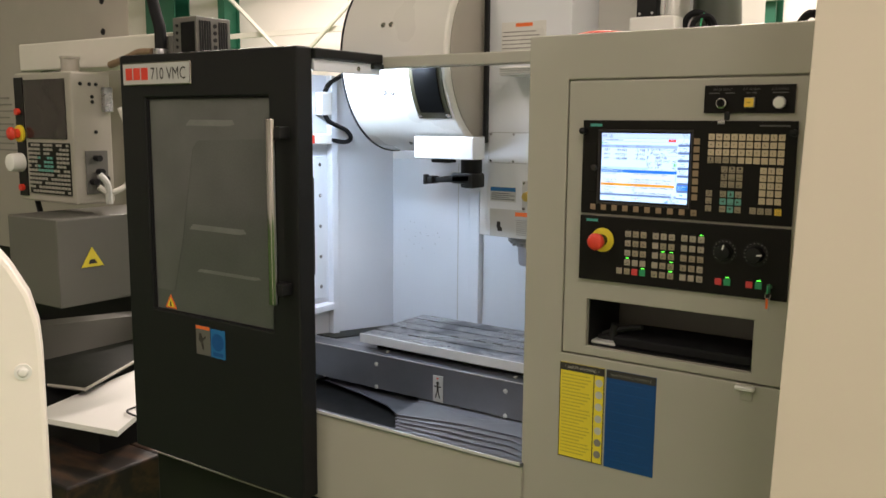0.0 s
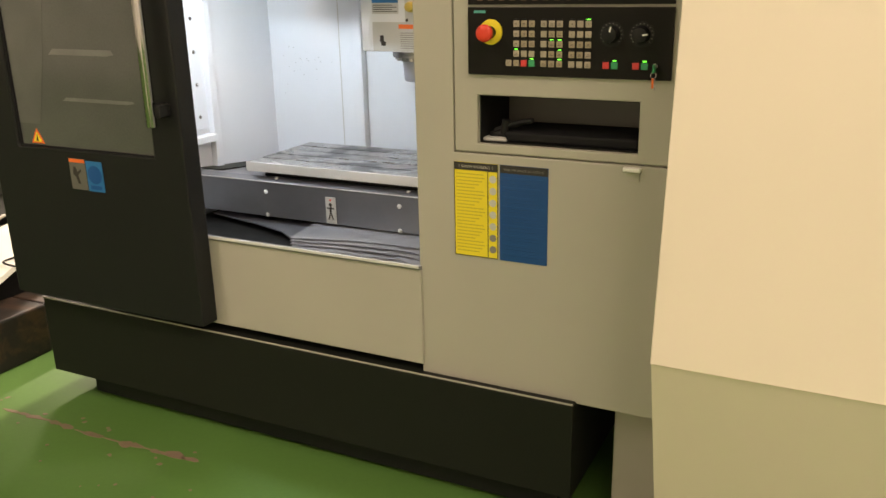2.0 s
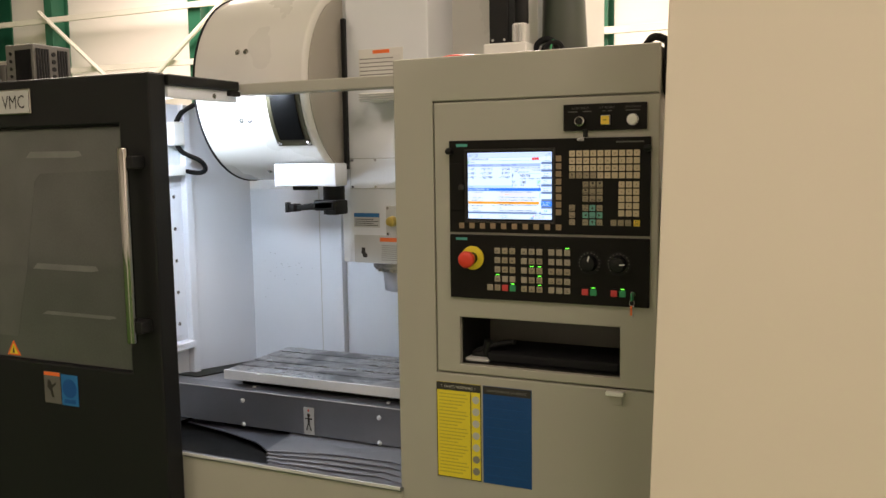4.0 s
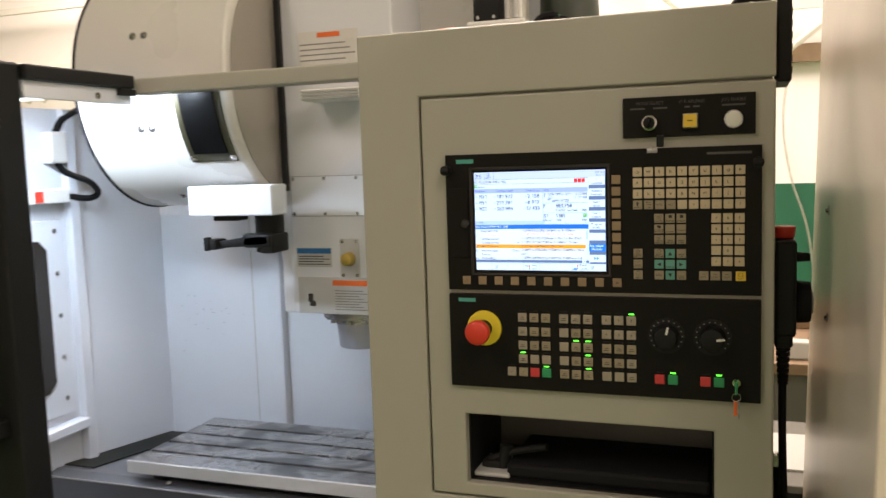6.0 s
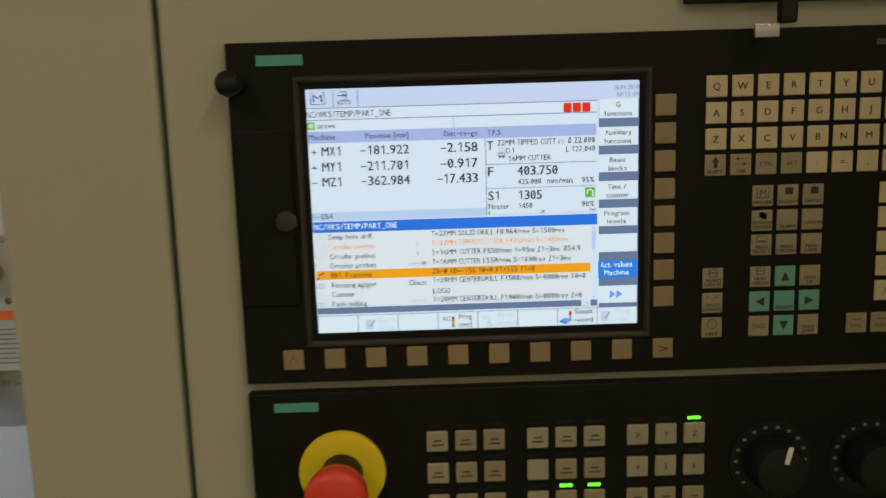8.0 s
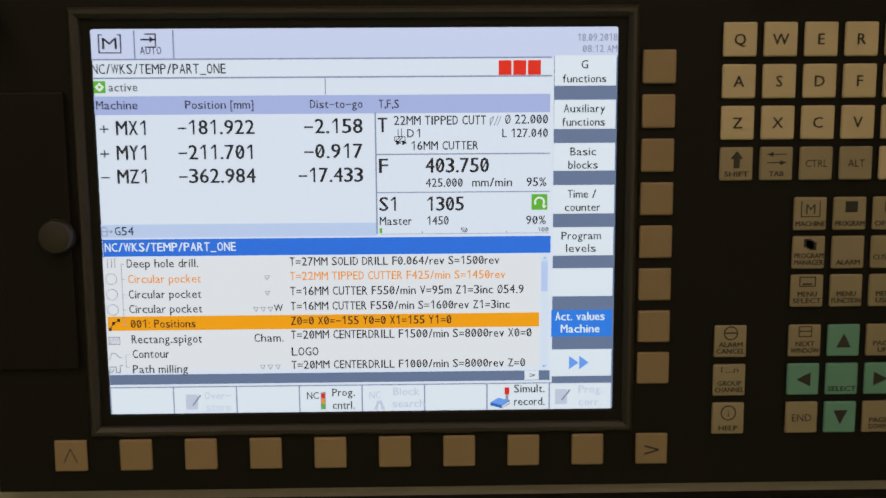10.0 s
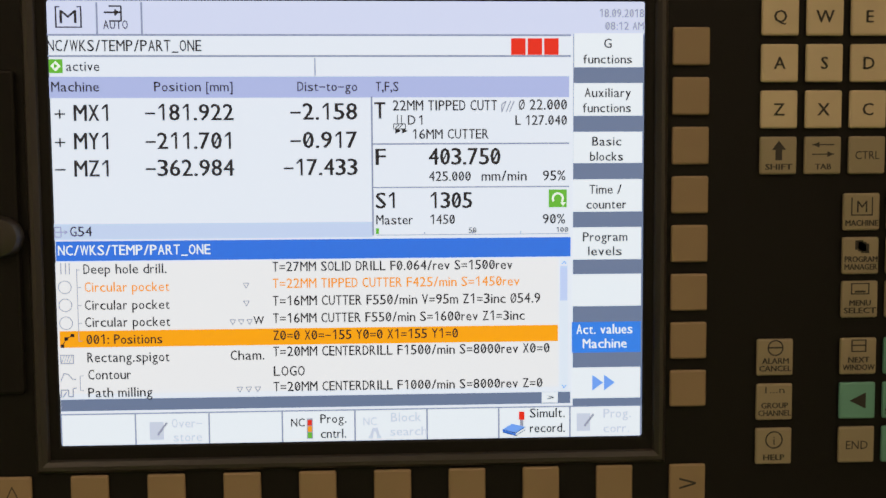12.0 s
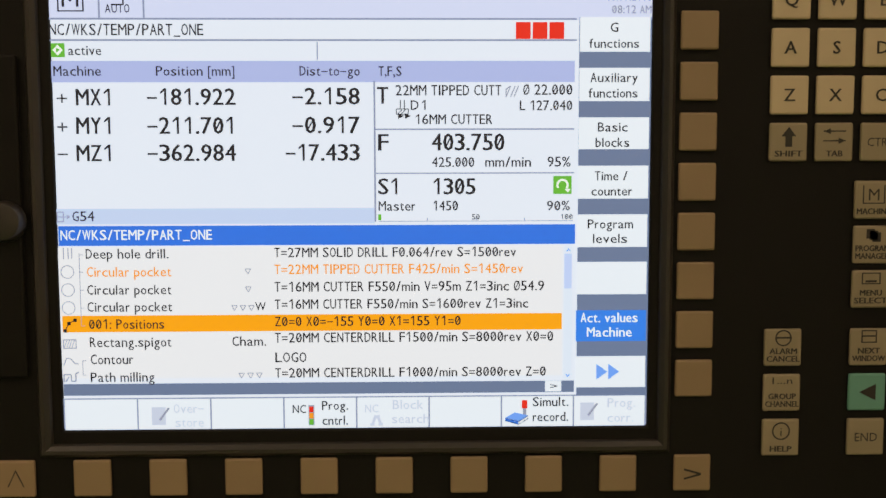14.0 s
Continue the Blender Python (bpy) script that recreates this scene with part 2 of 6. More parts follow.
def round_edges(bm, verts, r, seg=2, least=0.5):
    edges = {e for v in verts for e in v.link_edges if len(e.link_faces) == 2 and e.calc_face_angle(0) > least}
    bmesh.ops.bevel(bm, geom=list(edges), offset=r, segments=seg, affect="EDGES", profile=0.5, clamp_overlap=True)


def box(bm, x0, x1, y0, y1, z0, z1, r=0.0, seg=2, turn=None):
    vs = bmesh.ops.create_cube(bm, size=1)["verts"]
    for v in vs:
        v.co = Vector((x0 + (v.co.x + 0.5) * (x1 - x0), y0 + (v.co.y + 0.5) * (y1 - y0), z0 + (v.co.z + 0.5) * (z1 - z0)))
        if turn is not None:
            v.co = turn @ v.co
    if r:
        round_edges(bm, vs, r, seg)
    return bm


def bx(*a, **k):
    return box(BM(), *a, **k)


def prism(bm, pts, y0, y1, r=0.0, axis="y"):
    """An outline of (a, b) points, pushed from y0 to y1. axis y: points are (x, z); x: (y, z); z: (x, y)."""
    def at(a, b, c):
        return {"y": (a, c, b), "x": (c, a, b), "z": (a, b, c)}[axis]
    one = [bm.verts.new(at(a, b, y0)) for a, b in pts]
    two = [bm.verts.new(at(a, b, y1)) for a, b in pts]
    n = len(pts)
    bm.faces.new(one)
    bm.faces.new(two[::-1])
    for i in range(n):
        bm.faces.new((one[i], two[i], two[(i + 1) % n], one[(i + 1) % n]))
    bmesh.ops.recalc_face_normals(bm, faces=bm.faces)
    if r:
        round_edges(bm, one + two, r)
    return bm


def ring(bm, outer, inner, y0, y1, r=0.0):
    """A plate with a hole: outer and inner are (x0, x1, z0, z1)."""
    def four(q, y):
        x0, x1, z0, z1 = q
        return [bm.verts.new((x, y, z)) for x, z in ((x0, z0), (x1, z0), (x1, z1), (x0, z1))]
    of, inf, ob_, ib = four(outer, y0), four(inner, y0), four(outer, y1), four(inner, y1)
    for i in range(4):
        j = (i + 1) % 4
        bm.faces.new((of[i], of[j], inf[j], inf[i]))
        bm.faces.new((ob_[j], ob_[i], ib[i], ib[j]))
        bm.faces.new((of[j], of[i], ob_[i], ob_[j]))
        bm.faces.new((inf[i], inf[j], ib[j], ib[i]))
    bmesh.ops.recalc_face_normals(bm, faces=bm.faces)
    if r:
        round_edges(bm, of + inf + ob_ + ib, r)
    return bm


def cyl(bm, p, q, r, r2=None, seg=24, bevel=0.0):
    p, q = Vector(p), Vector(q)
    d = q - p
    m = Matrix.Translation((p + q) / 2) @ d.to_track_quat("Z", "Y").to_matrix().to_4x4()
    vs = bmesh.ops.create_cone(bm, cap_ends=True, segments=seg, radius1=r, radius2=r if r2 is None else r2, depth=d.length, matrix=m)["verts"]
    if bevel:
        round_edges(bm, vs, bevel, 2, 0.8)
    return bm


def cy(*a, **k):
    return cyl(BM(), *a, **k)


def dome(bm, p, r, h, seg=16):
    """A button's dome that stands out towards -y."""
    vs = bmesh.ops.create_uvsphere(bm, u_segments=seg, v_segments=8, radius=1)["verts"]
    for v in vs:
        v.co = Vector((p[0] + v.co.x * r, p[1] + v.co.y * h, p[2] + v.co.z * r))
    return bm


def pipe(bm, pts, r, seg=8, steps=6):
    """A round tube along a smooth line through the points."""
    pts = [Vector(p) for p in pts]
    line = []
    ext = [pts[0] * 2 - pts[1], *pts, pts[-1] * 2 - pts[-2]]
    for i in range(1, len(ext) - 2):
        a, b, c, d = ext[i - 1:i + 3]
        for k in range(steps):
            u = k / steps
            line.append(0.5 * (2 * b + (c - a) * u + (2 * a - 5 * b + 4 * c - d) * u * u + (3 * b - a - 3 * c + d) * u ** 3))
    line.append(pts[-1])
    rings = []
    side = None
    for i, p in enumerate(line):
        d = (line[min(i + 1, len(line) - 1)] - line[max(i - 1, 0)]).normalized()
        if side is None:
            side = d.orthogonal().normalized()
        side = (side - d * side.dot(d)).normalized()
        up = d.cross(side)
        rings.append([bm.verts.new(p + r * (math.cos(2 * math.pi * k / seg) * side + math.sin(2 * math.pi * k / seg) * up)) for k in range(seg)])
    for a, b in zip(rings, rings[1:]):
        for k in range(seg):
            bm.faces.new((a[k], a[(k + 1) % seg], b[(k + 1) % seg], b[k]))
    bm.faces.new(rings[0][::-1])
    bm.faces.new(rings[-1])
    bmesh.ops.recalc_face_normals(bm, faces=bm.faces)
    return bm


def text_bm(bm, s, x, z, h, w=0.0, y=0.0, mid=False, bold=0.0):
    """Letters that face -y, from x along the base line z, h high (capitals) and w wide in all."""
    cu = bpy.data.curves.new("letters", "FONT")
    cu.body, cu.size, cu.resolution_u = s, 1.0, 2
    ob = bpy.data.objects.new("letters", cu)
    me = bpy.data.meshes.new_from_object(ob)
    n = len(bm.verts)
    if len(me.vertices):
        bm.from_mesh(me)
        bm.verts.ensure_lookup_table()
        vs = bm.verts[n:]
        if bold:
            # heavier strokes: the letters twice, a little apart
            for v in vs:
                v.co.x -= bold
            half = len(bm.verts)
            bm.from_mesh(me)
            bm.verts.ensure_lookup_table()
            for v in bm.verts[half:]:
                v.co.x += bold
                v.co.z = 1
            vs = bm.verts[n:]
        lo, hi = min(v.co.x for v in vs), max(v.co.x for v in vs)
        k = h / 0.70
        kx = w / (hi - lo) if w else k
        off = -(hi - lo) / 2 if mid else 0
        for v in vs:
            v.co = Vector((x + (v.co.x - lo + off) * kx, y - (0.0001 if v.co.z > 0.5 else 0), z + v.co.y * k))
    bpy.data.objects.remove(ob)
    bpy.data.meshes.remove(me)
    bpy.data.curves.remove(cu)
    return bm


GLYPHS = {}


def glyph(ch):
    """A letter of the built-in font as points and faces, with its width."""
    if ch not in GLYPHS:
        cu = bpy.data.curves.new("letters", "FONT")
        cu.body, cu.size, cu.resolution_u = ch, 1.0, 2
        ob = bpy.data.objects.new("letters", cu)
        me = bpy.data.meshes.new_from_object(ob)
        pts = [(v.co.x, v.co.y) for v in me.vertices]
        lo = min((p[0] for p in pts), default=0)
        hi = max((p[0] for p in pts), default=0)
        GLYPHS[ch] = [(x - lo, y) for x, y in pts], [tuple(f.vertices) for f in me.polygons], hi - lo
        bpy.data.objects.remove(ob)
        bpy.data.meshes.remove(me)
        bpy.data.curves.remove(cu)
    return GLYPHS[ch]


CELLS = {c: w for chars, w in ((" ", 0.55), (".,:;", 0.45), ("il", 0.42), ("tfrj", 0.70), ("I[]", 0.5), ("m", 1.3), ("w", 1.2), ("MW", 1.2), ("%", 1.3), ("/", 0.8), ("EF", 0.9), ("TL", 0.95)) for c in chars}


def screen_text(bm, s, x, z, h, w, y):
    """A line in the screen's even, narrow lettering: every sign in a cell of its own, slashed noughts, flagged ones."""
    cells = [CELLS.get(c, 0.93 if c.islower() else 1.0) for c in s]
    unit = w / (sum(cells) - 0.16)
    bold = 0.036 if h > 0.005 else 0.018
    k, at = h / 0.70, x
    for ch, cell in zip(s, cells):
        room = unit * (cell - 0.17)
        if ch == "1":
            t = 0.13 * h
            cx = at + room * 0.62
            prism(bm, [(cx - t / 2, z), (cx + t / 2, z), (cx + t / 2, z + h), (cx - t / 2, z + h), (cx - 0.30 * h, z + 0.78 * h), (cx - 0.30 * h, z + 0.66 * h), (cx - t / 2, z + 0.83 * h)], y, y + 0.00005)
        elif ch in "-+=_":
            t = 0.055 * h
            rows = {"-": (0.42,), "+": (0.42,), "=": (0.30, 0.56), "_": (-0.08,)}[ch]
            for r in rows:
                box(bm, at, at + room, y, y + 0.00005, z + r * h - t, z + r * h + t)
            if ch == "+":
                box(bm, at + room / 2 - t, at + room / 2 + t, y - 0.00006, y - 0.00001, z + 0.1 * h, z + 0.74 * h)
        elif ch != " ":
            pts, faces, wide = glyph(ch)
            kx = k if ch in ".,:;ilI" else room / wide
            pad = (room - wide * kx) / 2 if ch in ".,:;ilI" else 0
            for layer, d in enumerate((-bold * k * 0.5, bold * k * 0.5)):
                vs = [bm.verts.new((at + pad + px * kx + d, y - 0.00006 * layer, z + py * k)) for px, py in pts]
                for f in faces:
                    bm.faces.new([vs[q] for q in f])
            if ch == "0":
                t = 0.05 * h
                prism(bm, [(at + 0.24 * room - t, z + 0.2 * h), (at + 0.24 * room + t, z + 0.2 * h), (at + 0.76 * room + t, z + 0.8 * h), (at + 0.76 * room - t, z + 0.8 * h)], y - 0.0001, y - 0.00008)
        at += unit * cell
    return bm


def bolt(parent, x, y, z, r=0.007, axis=(0, -1, 0), material=None, name="bolt"):
    a = Vector(axis)
    p = Vector((x, y, z))
    bm = cy(p, p + a * r * 0.3, r * 1.3, seg=16)
    cyl(bm, p + a * r * 0.2, p + a * r * 0.9, r * 0.95, r * 0.55, seg=12)
    return part(name, bm, material or M_CHROME, parent, smooth=True)

# ---- the hall ----
X0, X1, YA, YB, TOP = -14.0, 6.0, -6.0, 9.0, 5.6
floor_ob = tagged(part("floor", bx(X0, X1, YA, YB, -0.05, 0.10), M_FLOOR), "glossy green painted concrete workshop floor with scuffs", "floor", kind="structure")
tagged(part("ceiling", bx(X0, X1, YA, YB, TOP, TOP + 0.2), M_CEIL), "pale profiled workshop roof", "ceiling", kind="structure")
wall_n = tagged(part("wall_north", bx(X0, X1, YB, YB + 0.2, 0, TOP), M_WALL), "cream clad workshop wall", "wall", kind="structure")
for nm, q in (("wall_south", (X0, X1, YA - 0.2, YA)), ("wall_west", (X0 - 0.2, X0, YA, YB)), ("wall_east", (X1, X1 + 0.2, YA, YB))):
    tagged(part(nm, bx(*q, 0, TOP), M_WALL), "cream clad workshop wall", "wall", kind="structure")
# Housings made up for the assumed lights.
for lx, ly in ((-3.2, -1.9), (1.6, -1.9), (4.3, -0.6), (-6.5, 6.2), (-2.0, 6.2), (2.2, 6.2)):
    t = thing("assumed_ceiling_light", (lx, ly, 5.3), "assumed long white ceiling light, out of view", "ceiling light", "hall lights")
    part("housing", bx(lx - 0.28, lx + 0.28, ly - 1.75, ly + 1.75, 5.24, 5.34, 0.01), M_WPLAS, t)
    part("hanger", bx(lx - 0.01, lx + 0.01, ly - 0.01, ly + 0.01, 5.34, TOP), M_STEEL, t)
# steel frame of the far wall
for cx, cw in ((-11.24, 0.35), (-9.84, 0.07), (-7.30, 0.10), (-2.15, 0.12), (1.9, 0.12), (5.2, 0.12)):
    t = thing("steel_column", (cx, YB - 0.15, 0.10), "green painted steel wall column", "column", "wall columns", "structure")
    bm = bx(cx - cw, cx + cw, YB - 0.30, YB - 0.28, 0.10, TOP)
    box(bm, cx - cw, cx + cw, YB - 0.03, YB - 0.01, 0.10, TOP)
    box(bm, cx - 0.01, cx + 0.01, YB - 0.28, YB - 0.03, 0.10, TOP)
    part("profile", bm, M_GREENS, t)
for z in (2.85, 3.55, 4.3):
    tagged(part("wall_rail", bx(X0, X1, YB - 0.36, YB - 0.31, z, z + 0.07), M_HPALE), "white steel wall rail", "rail", "wall rails", "structure")
for a, b in ((-9.9, -8.4), (-8.2, -6.6), (-6.0, -4.4), (-4.2, -2.6), (-1.8, -0.4), (0.0, 1.6)):
    tagged(part("wall_brace", pipe(BM(), [(a, YB - 0.40, 3.7 if int(a) % 2 else 2.5), (b, YB - 0.40, 2.5 if int(a) % 2 else 3.7)], 0.03, 6, 1), M_HPALE), "white diagonal wall brace", "brace", "wall braces", "structure")
tagged(part("wall_panel", bx(-3.4, 3.0, YB - 0.05, YB - 0.004, 0.10, 1.34), M_GREENS), "dark green painted lower wall panel", "wall panel", kind="structure")
tagged(part("timber_rail", bx(-1.9, 1.6, YB - 0.12, YB - 0.06, 2.42, 2.58), M_TWOOD), "brown timber wall rail", "rail", kind="structure")
tagged(part("hanging_wire", pipe(BM(), [(0.03, YB - 0.10, 2.5), (0.03, YB - 0.128, 2.42), (-0.02, YB - 0.13, 1.9), (0.05, YB - 0.13, 1.4), (0.2, YB - 0.10, 0.9), (0.3, YB - 0.06, 0.11)], 0.008), M_HGREY), "thin grey wire hanging on the wall", "wire")

# ---- the machining centre ----
FY = 1.848
GROUND = 0.10
vmc = thing("machining_centre", (-1.35, 2.4, 0.10), "charcoal and putty-grey vertical machining centre, door open", "milling machine")
part("base", bx(-2.40, -0.468, 1.82, 3.4, 0.196, 0.472, 0.004), M_BASE, vmc, "dark olive base skirt")
part("base_rim", bx(-2.40, -0.468, 1.8180, 1.8215, 0.4725, 0.4775, 0.001), M_HGREY, vmc, "thin paler rim along the top of the base")
for fx in (-2.20, -1.40, -0.62):
    for fy in (1.95, 3.2):
        bm = cy((fx, fy, GROUND), (fx, fy, GROUND + 0.025), 0.055)
        cyl(bm, (fx, fy, GROUND + 0.025), (fx, fy, 0.2), 0.022)
        part("levelling_foot", bm, M_BLACK, vmc, smooth=True)
# Tank block set forward and black, for the shadow band below the base.
part("under_tank", bx(-2.27, -0.52, 1.875, 3.38, GROUND + 0.012, 0.195, 0.004), M_BLACK, vmc, "black tank block that makes the shadow band under the base")
part("leg", bx(-0.385, -0.27, 1.92, 2.4, GROUND, 0.455, 0.004), M_HGREY, vmc, "grey leg under the control cabinet")
# Added black sheet, so that the gap beside the leg stays dark.
part("under_shade_sheet", bx(-0.55, -0.27, 2.41, 2.43, GROUND + 0.012, 0.464), M_BLACK, vmc, "black sheet added for the dark gap behind the leg")

# control cabinet
bm = BM()
box(bm, -0.906, -0.262, 2.052, 2.45, 0.466, 1.872)
ring(bm, (-0.906, -0.262, 0.466, 1.872), (-0.739, -0.342, 1.125, 1.244), 1.862, 2.05)
cab = part("control_cabinet", bm, M_CAB, vmc, "putty-grey sheet metal control cabinet")
C_L, C_R, C_T, C_B = -0.912, -0.258, 1.877, 0.465
DL, DT, DB = -0.801, 1.767, 1.103
bm = prism(BM(), [(C_L, C_B), (C_R, C_B), (C_R, DB - 0.004), (DL - 0.004, DB - 0.004), (DL - 0.004, DT + 0.004), (C_R, DT + 0.004), (C_R, C_T), (C_L, C_T)], FY, 1.861, 0.003)
part("front_panel", bm, M_CAB, cab)
bm = BM()
SX0, SX1, SZ0, SZ1 = -0.739, -0.342, 1.125, 1.244
ring(bm, (DL, C_R, DB, DT), (SX0, SX1, SZ0, SZ1), FY - 0.001, 1.861, 0.003)
part("upper_door", bm, M_CAB, cab, "hinged panel with an open storage slot")
part("slot_mat", bx(SX0 + 0.06, SX1 - 0.006, 1.875, 2.04, SZ0 + 0.004, SZ0 + 0.028, 0.006), M_RUBBER, cab, "black mat in the storage slot")
# Dark sheets on back, sides, top and floor stand for the slot's unlit depth.
part("slot_shade_sheet", bx(SX0 + 0.001, SX1 - 0.001, 2.046, 2.0495, SZ0 + 0.001, SZ1 - 0.001), M_HDARK, cab, "dark sheet standing for the shade inside the slot")
part("slot_shade_sheet", bx(SX0 + 0.0005, SX0 + 0.003, 1.862, 2.0455, SZ0 + 0.004, SZ1 - 0.001), M_BLACK, cab)
part("slot_shade_sheet", bx(SX1 - 0.003, SX1 - 0.0005, 1.862, 2.0455, SZ0 + 0.004, SZ1 - 0.001), M_BLACK, cab)
part("slot_shade_sheet", bx(SX0 + 0.0035, SX1 - 0.0035, 1.862, 2.0455, SZ1 - 0.003, SZ1 - 0.0005), M_BLACK, cab)
part("slot_shade_floor", bx(SX0 + 0.001, SX1 - 0.001, 1.862, 2.045, SZ0 + 0.0005, SZ0 + 0.003), M_BLACK, cab)
bm = pipe(BM(), [(-0.715, 1.90, 1.150), (-0.69, 1.90, 1.160), (-0.66, 1.898, 1.170), (-0.63, 1.895, 1.178), (-0.612, 1.892, 1.181)], 0.0065)
cyl(bm, (-0.692, 1.90, 1.130), (-0.684, 1.90, 1.178), 0.011)
box(bm, -0.728, -0.682, 1.89, 1.925, 1.1285, 1.150, 0.006)
tagged(part("clamp_handle", bm, M_BLACK, smooth=True), "small black clamp handle lying in the slot", "handle")
bm = bx(-0.734, -0.672, 1.868, 1.955, 1.1285, 1.138, 0.004)
for v in bm.verts:
    v.co += noise.noise_vector(v.co * 60) * 0.003
tagged(part("cleaning_rag", bm, M_PAPER, smooth=True), "crumpled pale rag lying in the slot", "rag")
bm = cy((-0.352, 1.99, 1.238), (-0.352, 1.965, 1.238), 0.006)
part("slot_screw", bm, M_BLACK, cab)
# lock tab of the lower door, vent box on the side
bm = bx(-0.372, -0.330, 1.832, FY, 1.086, 1.096, 0.003)
part("catch_plate", bx(-0.362, -0.335, 1.8445, FY - 0.0002, 1.062, 1.0855, 0.001), M_CAB, cab)
part("door_catch", bm, M_WPLAS, cab, "cream turn-catch")
fan = part("side_fan", bx(C_R + 0.001, C_R + 0.022, 1.88, 2.02, 1.765, 1.885, 0.004), M_BLACK, vmc, "black cabinet fan")
for k in range(6):
    part("fan_slat", bx(C_R + 0.0222, C_R + 0.0232, 1.89, 2.01, 1.778 + k * 0.017, 1.786 + k * 0.017), M_RUBBER, fan)

# low front panel with its sill
part("front_apron_panel", bx(-1.80, -0.905, 1.838, 1.86, 0.497, 0.774, 0.003), M_CAB, vmc, "putty-grey panel under the door opening")
# Black sheet that puts the shade into the gap over the base.
part("gap_dark_back", bx(-2.30, -0.92, 1.93, 1.94, 0.475, 0.60), M_BLACK, vmc)
bm = prism(BM(), [(1.833, 0.775), (1.833, 0.786), (1.86, 0.780), (1.90, 0.715), (1.90, 0.706), (1.856, 0.770)], -1.80, -0.905, axis="x")
part("sill", bm, M_SHEET, vmc, "folded steel sill with a bright edge")
part("sill_edge", bx(-1.80, -0.907, 1.829, 1.8325, 0.779, 0.788, 0.001), M_EDGE, vmc)

# enclosure inside, drawn up about a point and brought to its true depth
INSIDE.append((Vector((-0.03, 0.21, 1.665)), 0.90))
LX, BY = -2.33, 3.12
part("left_guard", bx(LX - 0.03, LX, 2.06, BY, 0.45, 1.86), M_WHITE, vmc, "white painted side guard")
part("rear_guard", prism(BM(), [(BY, 0.45), (BY, 1.50), (BY + 0.04, 1.56), (BY + 0.07, 1.56), (BY + 0.07, 0.45)], LX - 0.03, -1.890, axis="x"), M_WHITE, vmc, "white painted rear guard")
part("rear_guard_seam", bx(-1.962, -1.958, BY - 0.0012, BY - 0.0002, 0.62, 1.49), M_PAPER, vmc)
part("rear_guard_fold", bx(-1.888, -1.835, BY - 0.025, BY + 0.04, 0.55, 2.0, 0.004), M_WHITE, vmc)
part("rear_guard_panel", bx(-1.833, -0.80, BY + 0.01, BY + 0.04, 0.60, 2.3), M_WHITE, vmc)
part("column", bx(-1.80, -0.95, 3.40, 4.2, 0.46, 2.5, 0.02), M_DRUM, vmc, "cast machine column")
part("upper_rear_sheet", bx(LX, -1.80, 3.55, 3.57, 0.60, 1.95), M_DRUM, vmc)
part("trough", bx(LX, -0.75, 2.05, BY, 0.50, 0.56), M_BLACK, vmc, "dark steel chip trough")
random.seed(7)
bm = BM()
for k in range(30):
    x, z, r = random.gauss(-2.15, 0.06), random.gauss(1.13, 0.05), random.uniform(0.0008, 0.0026)
    prism(bm, [(x + r * math.cos(a) * random.uniform(0.8, 2.6), z + r * math.sin(a)) for a in (0, 1.2, 2.4, 3.6, 4.8)], BY - 0.0012, BY - 0.0002)
specks = part("oil_specks", bm, M_SPECK, vmc, "grey oil specks and scratches")
tagged(specks, kind="stuff")
# side window on the left guard
sw = part("side_window_frame", prism(BM(), [(2.02, 0.92), (2.63, 0.92), (2.63, 1.525), (2.02, 1.525)], LX + 0.002, LX + 0.014, 0.003, axis="x"), M_WHITE, vmc, "bolted white side window frame")
part("pane", prism(BM(), [(2.10, 1.00), (2.53, 1.00), (2.56, 1.03), (2.56, 1.435), (2.53, 1.465), (2.10, 1.465)], LX + 0.015, LX + 0.019, axis="x"), M_GLASSD, sw, "dark side window pane")
for k in range(5):
    bolt(sw, LX + 0.014, 2.60, 0.97 + k * 0.13, 0.006, (1, 0, 0))
part("guard_post", bx(LX + 0.001, LX + 0.03, 2.66, 2.70, 0.74, 1.86, 0.003), M_WHITE, vmc)
part("guard_shelf", bx(LX + 0.001, LX + 0.05, 1.95, 2.655, 0.865, 0.895, 0.004), M_WHITE, vmc)

# table, saddle and covers
tb = part("work_table", bx(-2.032, -1.10, 2.53, 2.96, 0.784, 0.804, 0.002), M_STEEL, vmc, "machined steel work table with slots")
for k in range(5):
    y = 2.53 + k * 0.086
    part("table_rail", bx(-2.032, -1.10, y + (0 if k == 0 else 0.007), min(2.96, y + 0.086 - 0.007), 0.804, 0.822, 0.0015), M_STEEL, tb)
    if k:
        # Black strip painted for the shade down in the slot.
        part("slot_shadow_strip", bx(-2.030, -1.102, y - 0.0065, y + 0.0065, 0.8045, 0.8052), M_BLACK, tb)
part("table_edge", bx(-2.036, -1.096, 2.520, 2.529, 0.787, 0.823, 0.0015), M_EDGE, tb, "bright worn table edge")
part("saddle", bx(-1.985, -1.10, 2.57, 2.94, 0.725, 0.784), M_BLACK, vmc)
bm = prism(BM(), [(2.508, 0.614), (2.508, 0.753), (2.549, 0.763), (3.10, 0.70), (3.10, 0.68), (2.56, 0.68), (2.528, 0.614)], LX + 0.002, -0.93, axis="x")
part("way_cover", bm, M_SHEET, vmc, "dull steel way cover")
part("cover_crease", bx(LX + 0.003, -0.931, 2.5065, 2.5085, 0.7505, 0.7545, 0.0008), M_EDGE, vmc, "pale line along the crease of the cover")
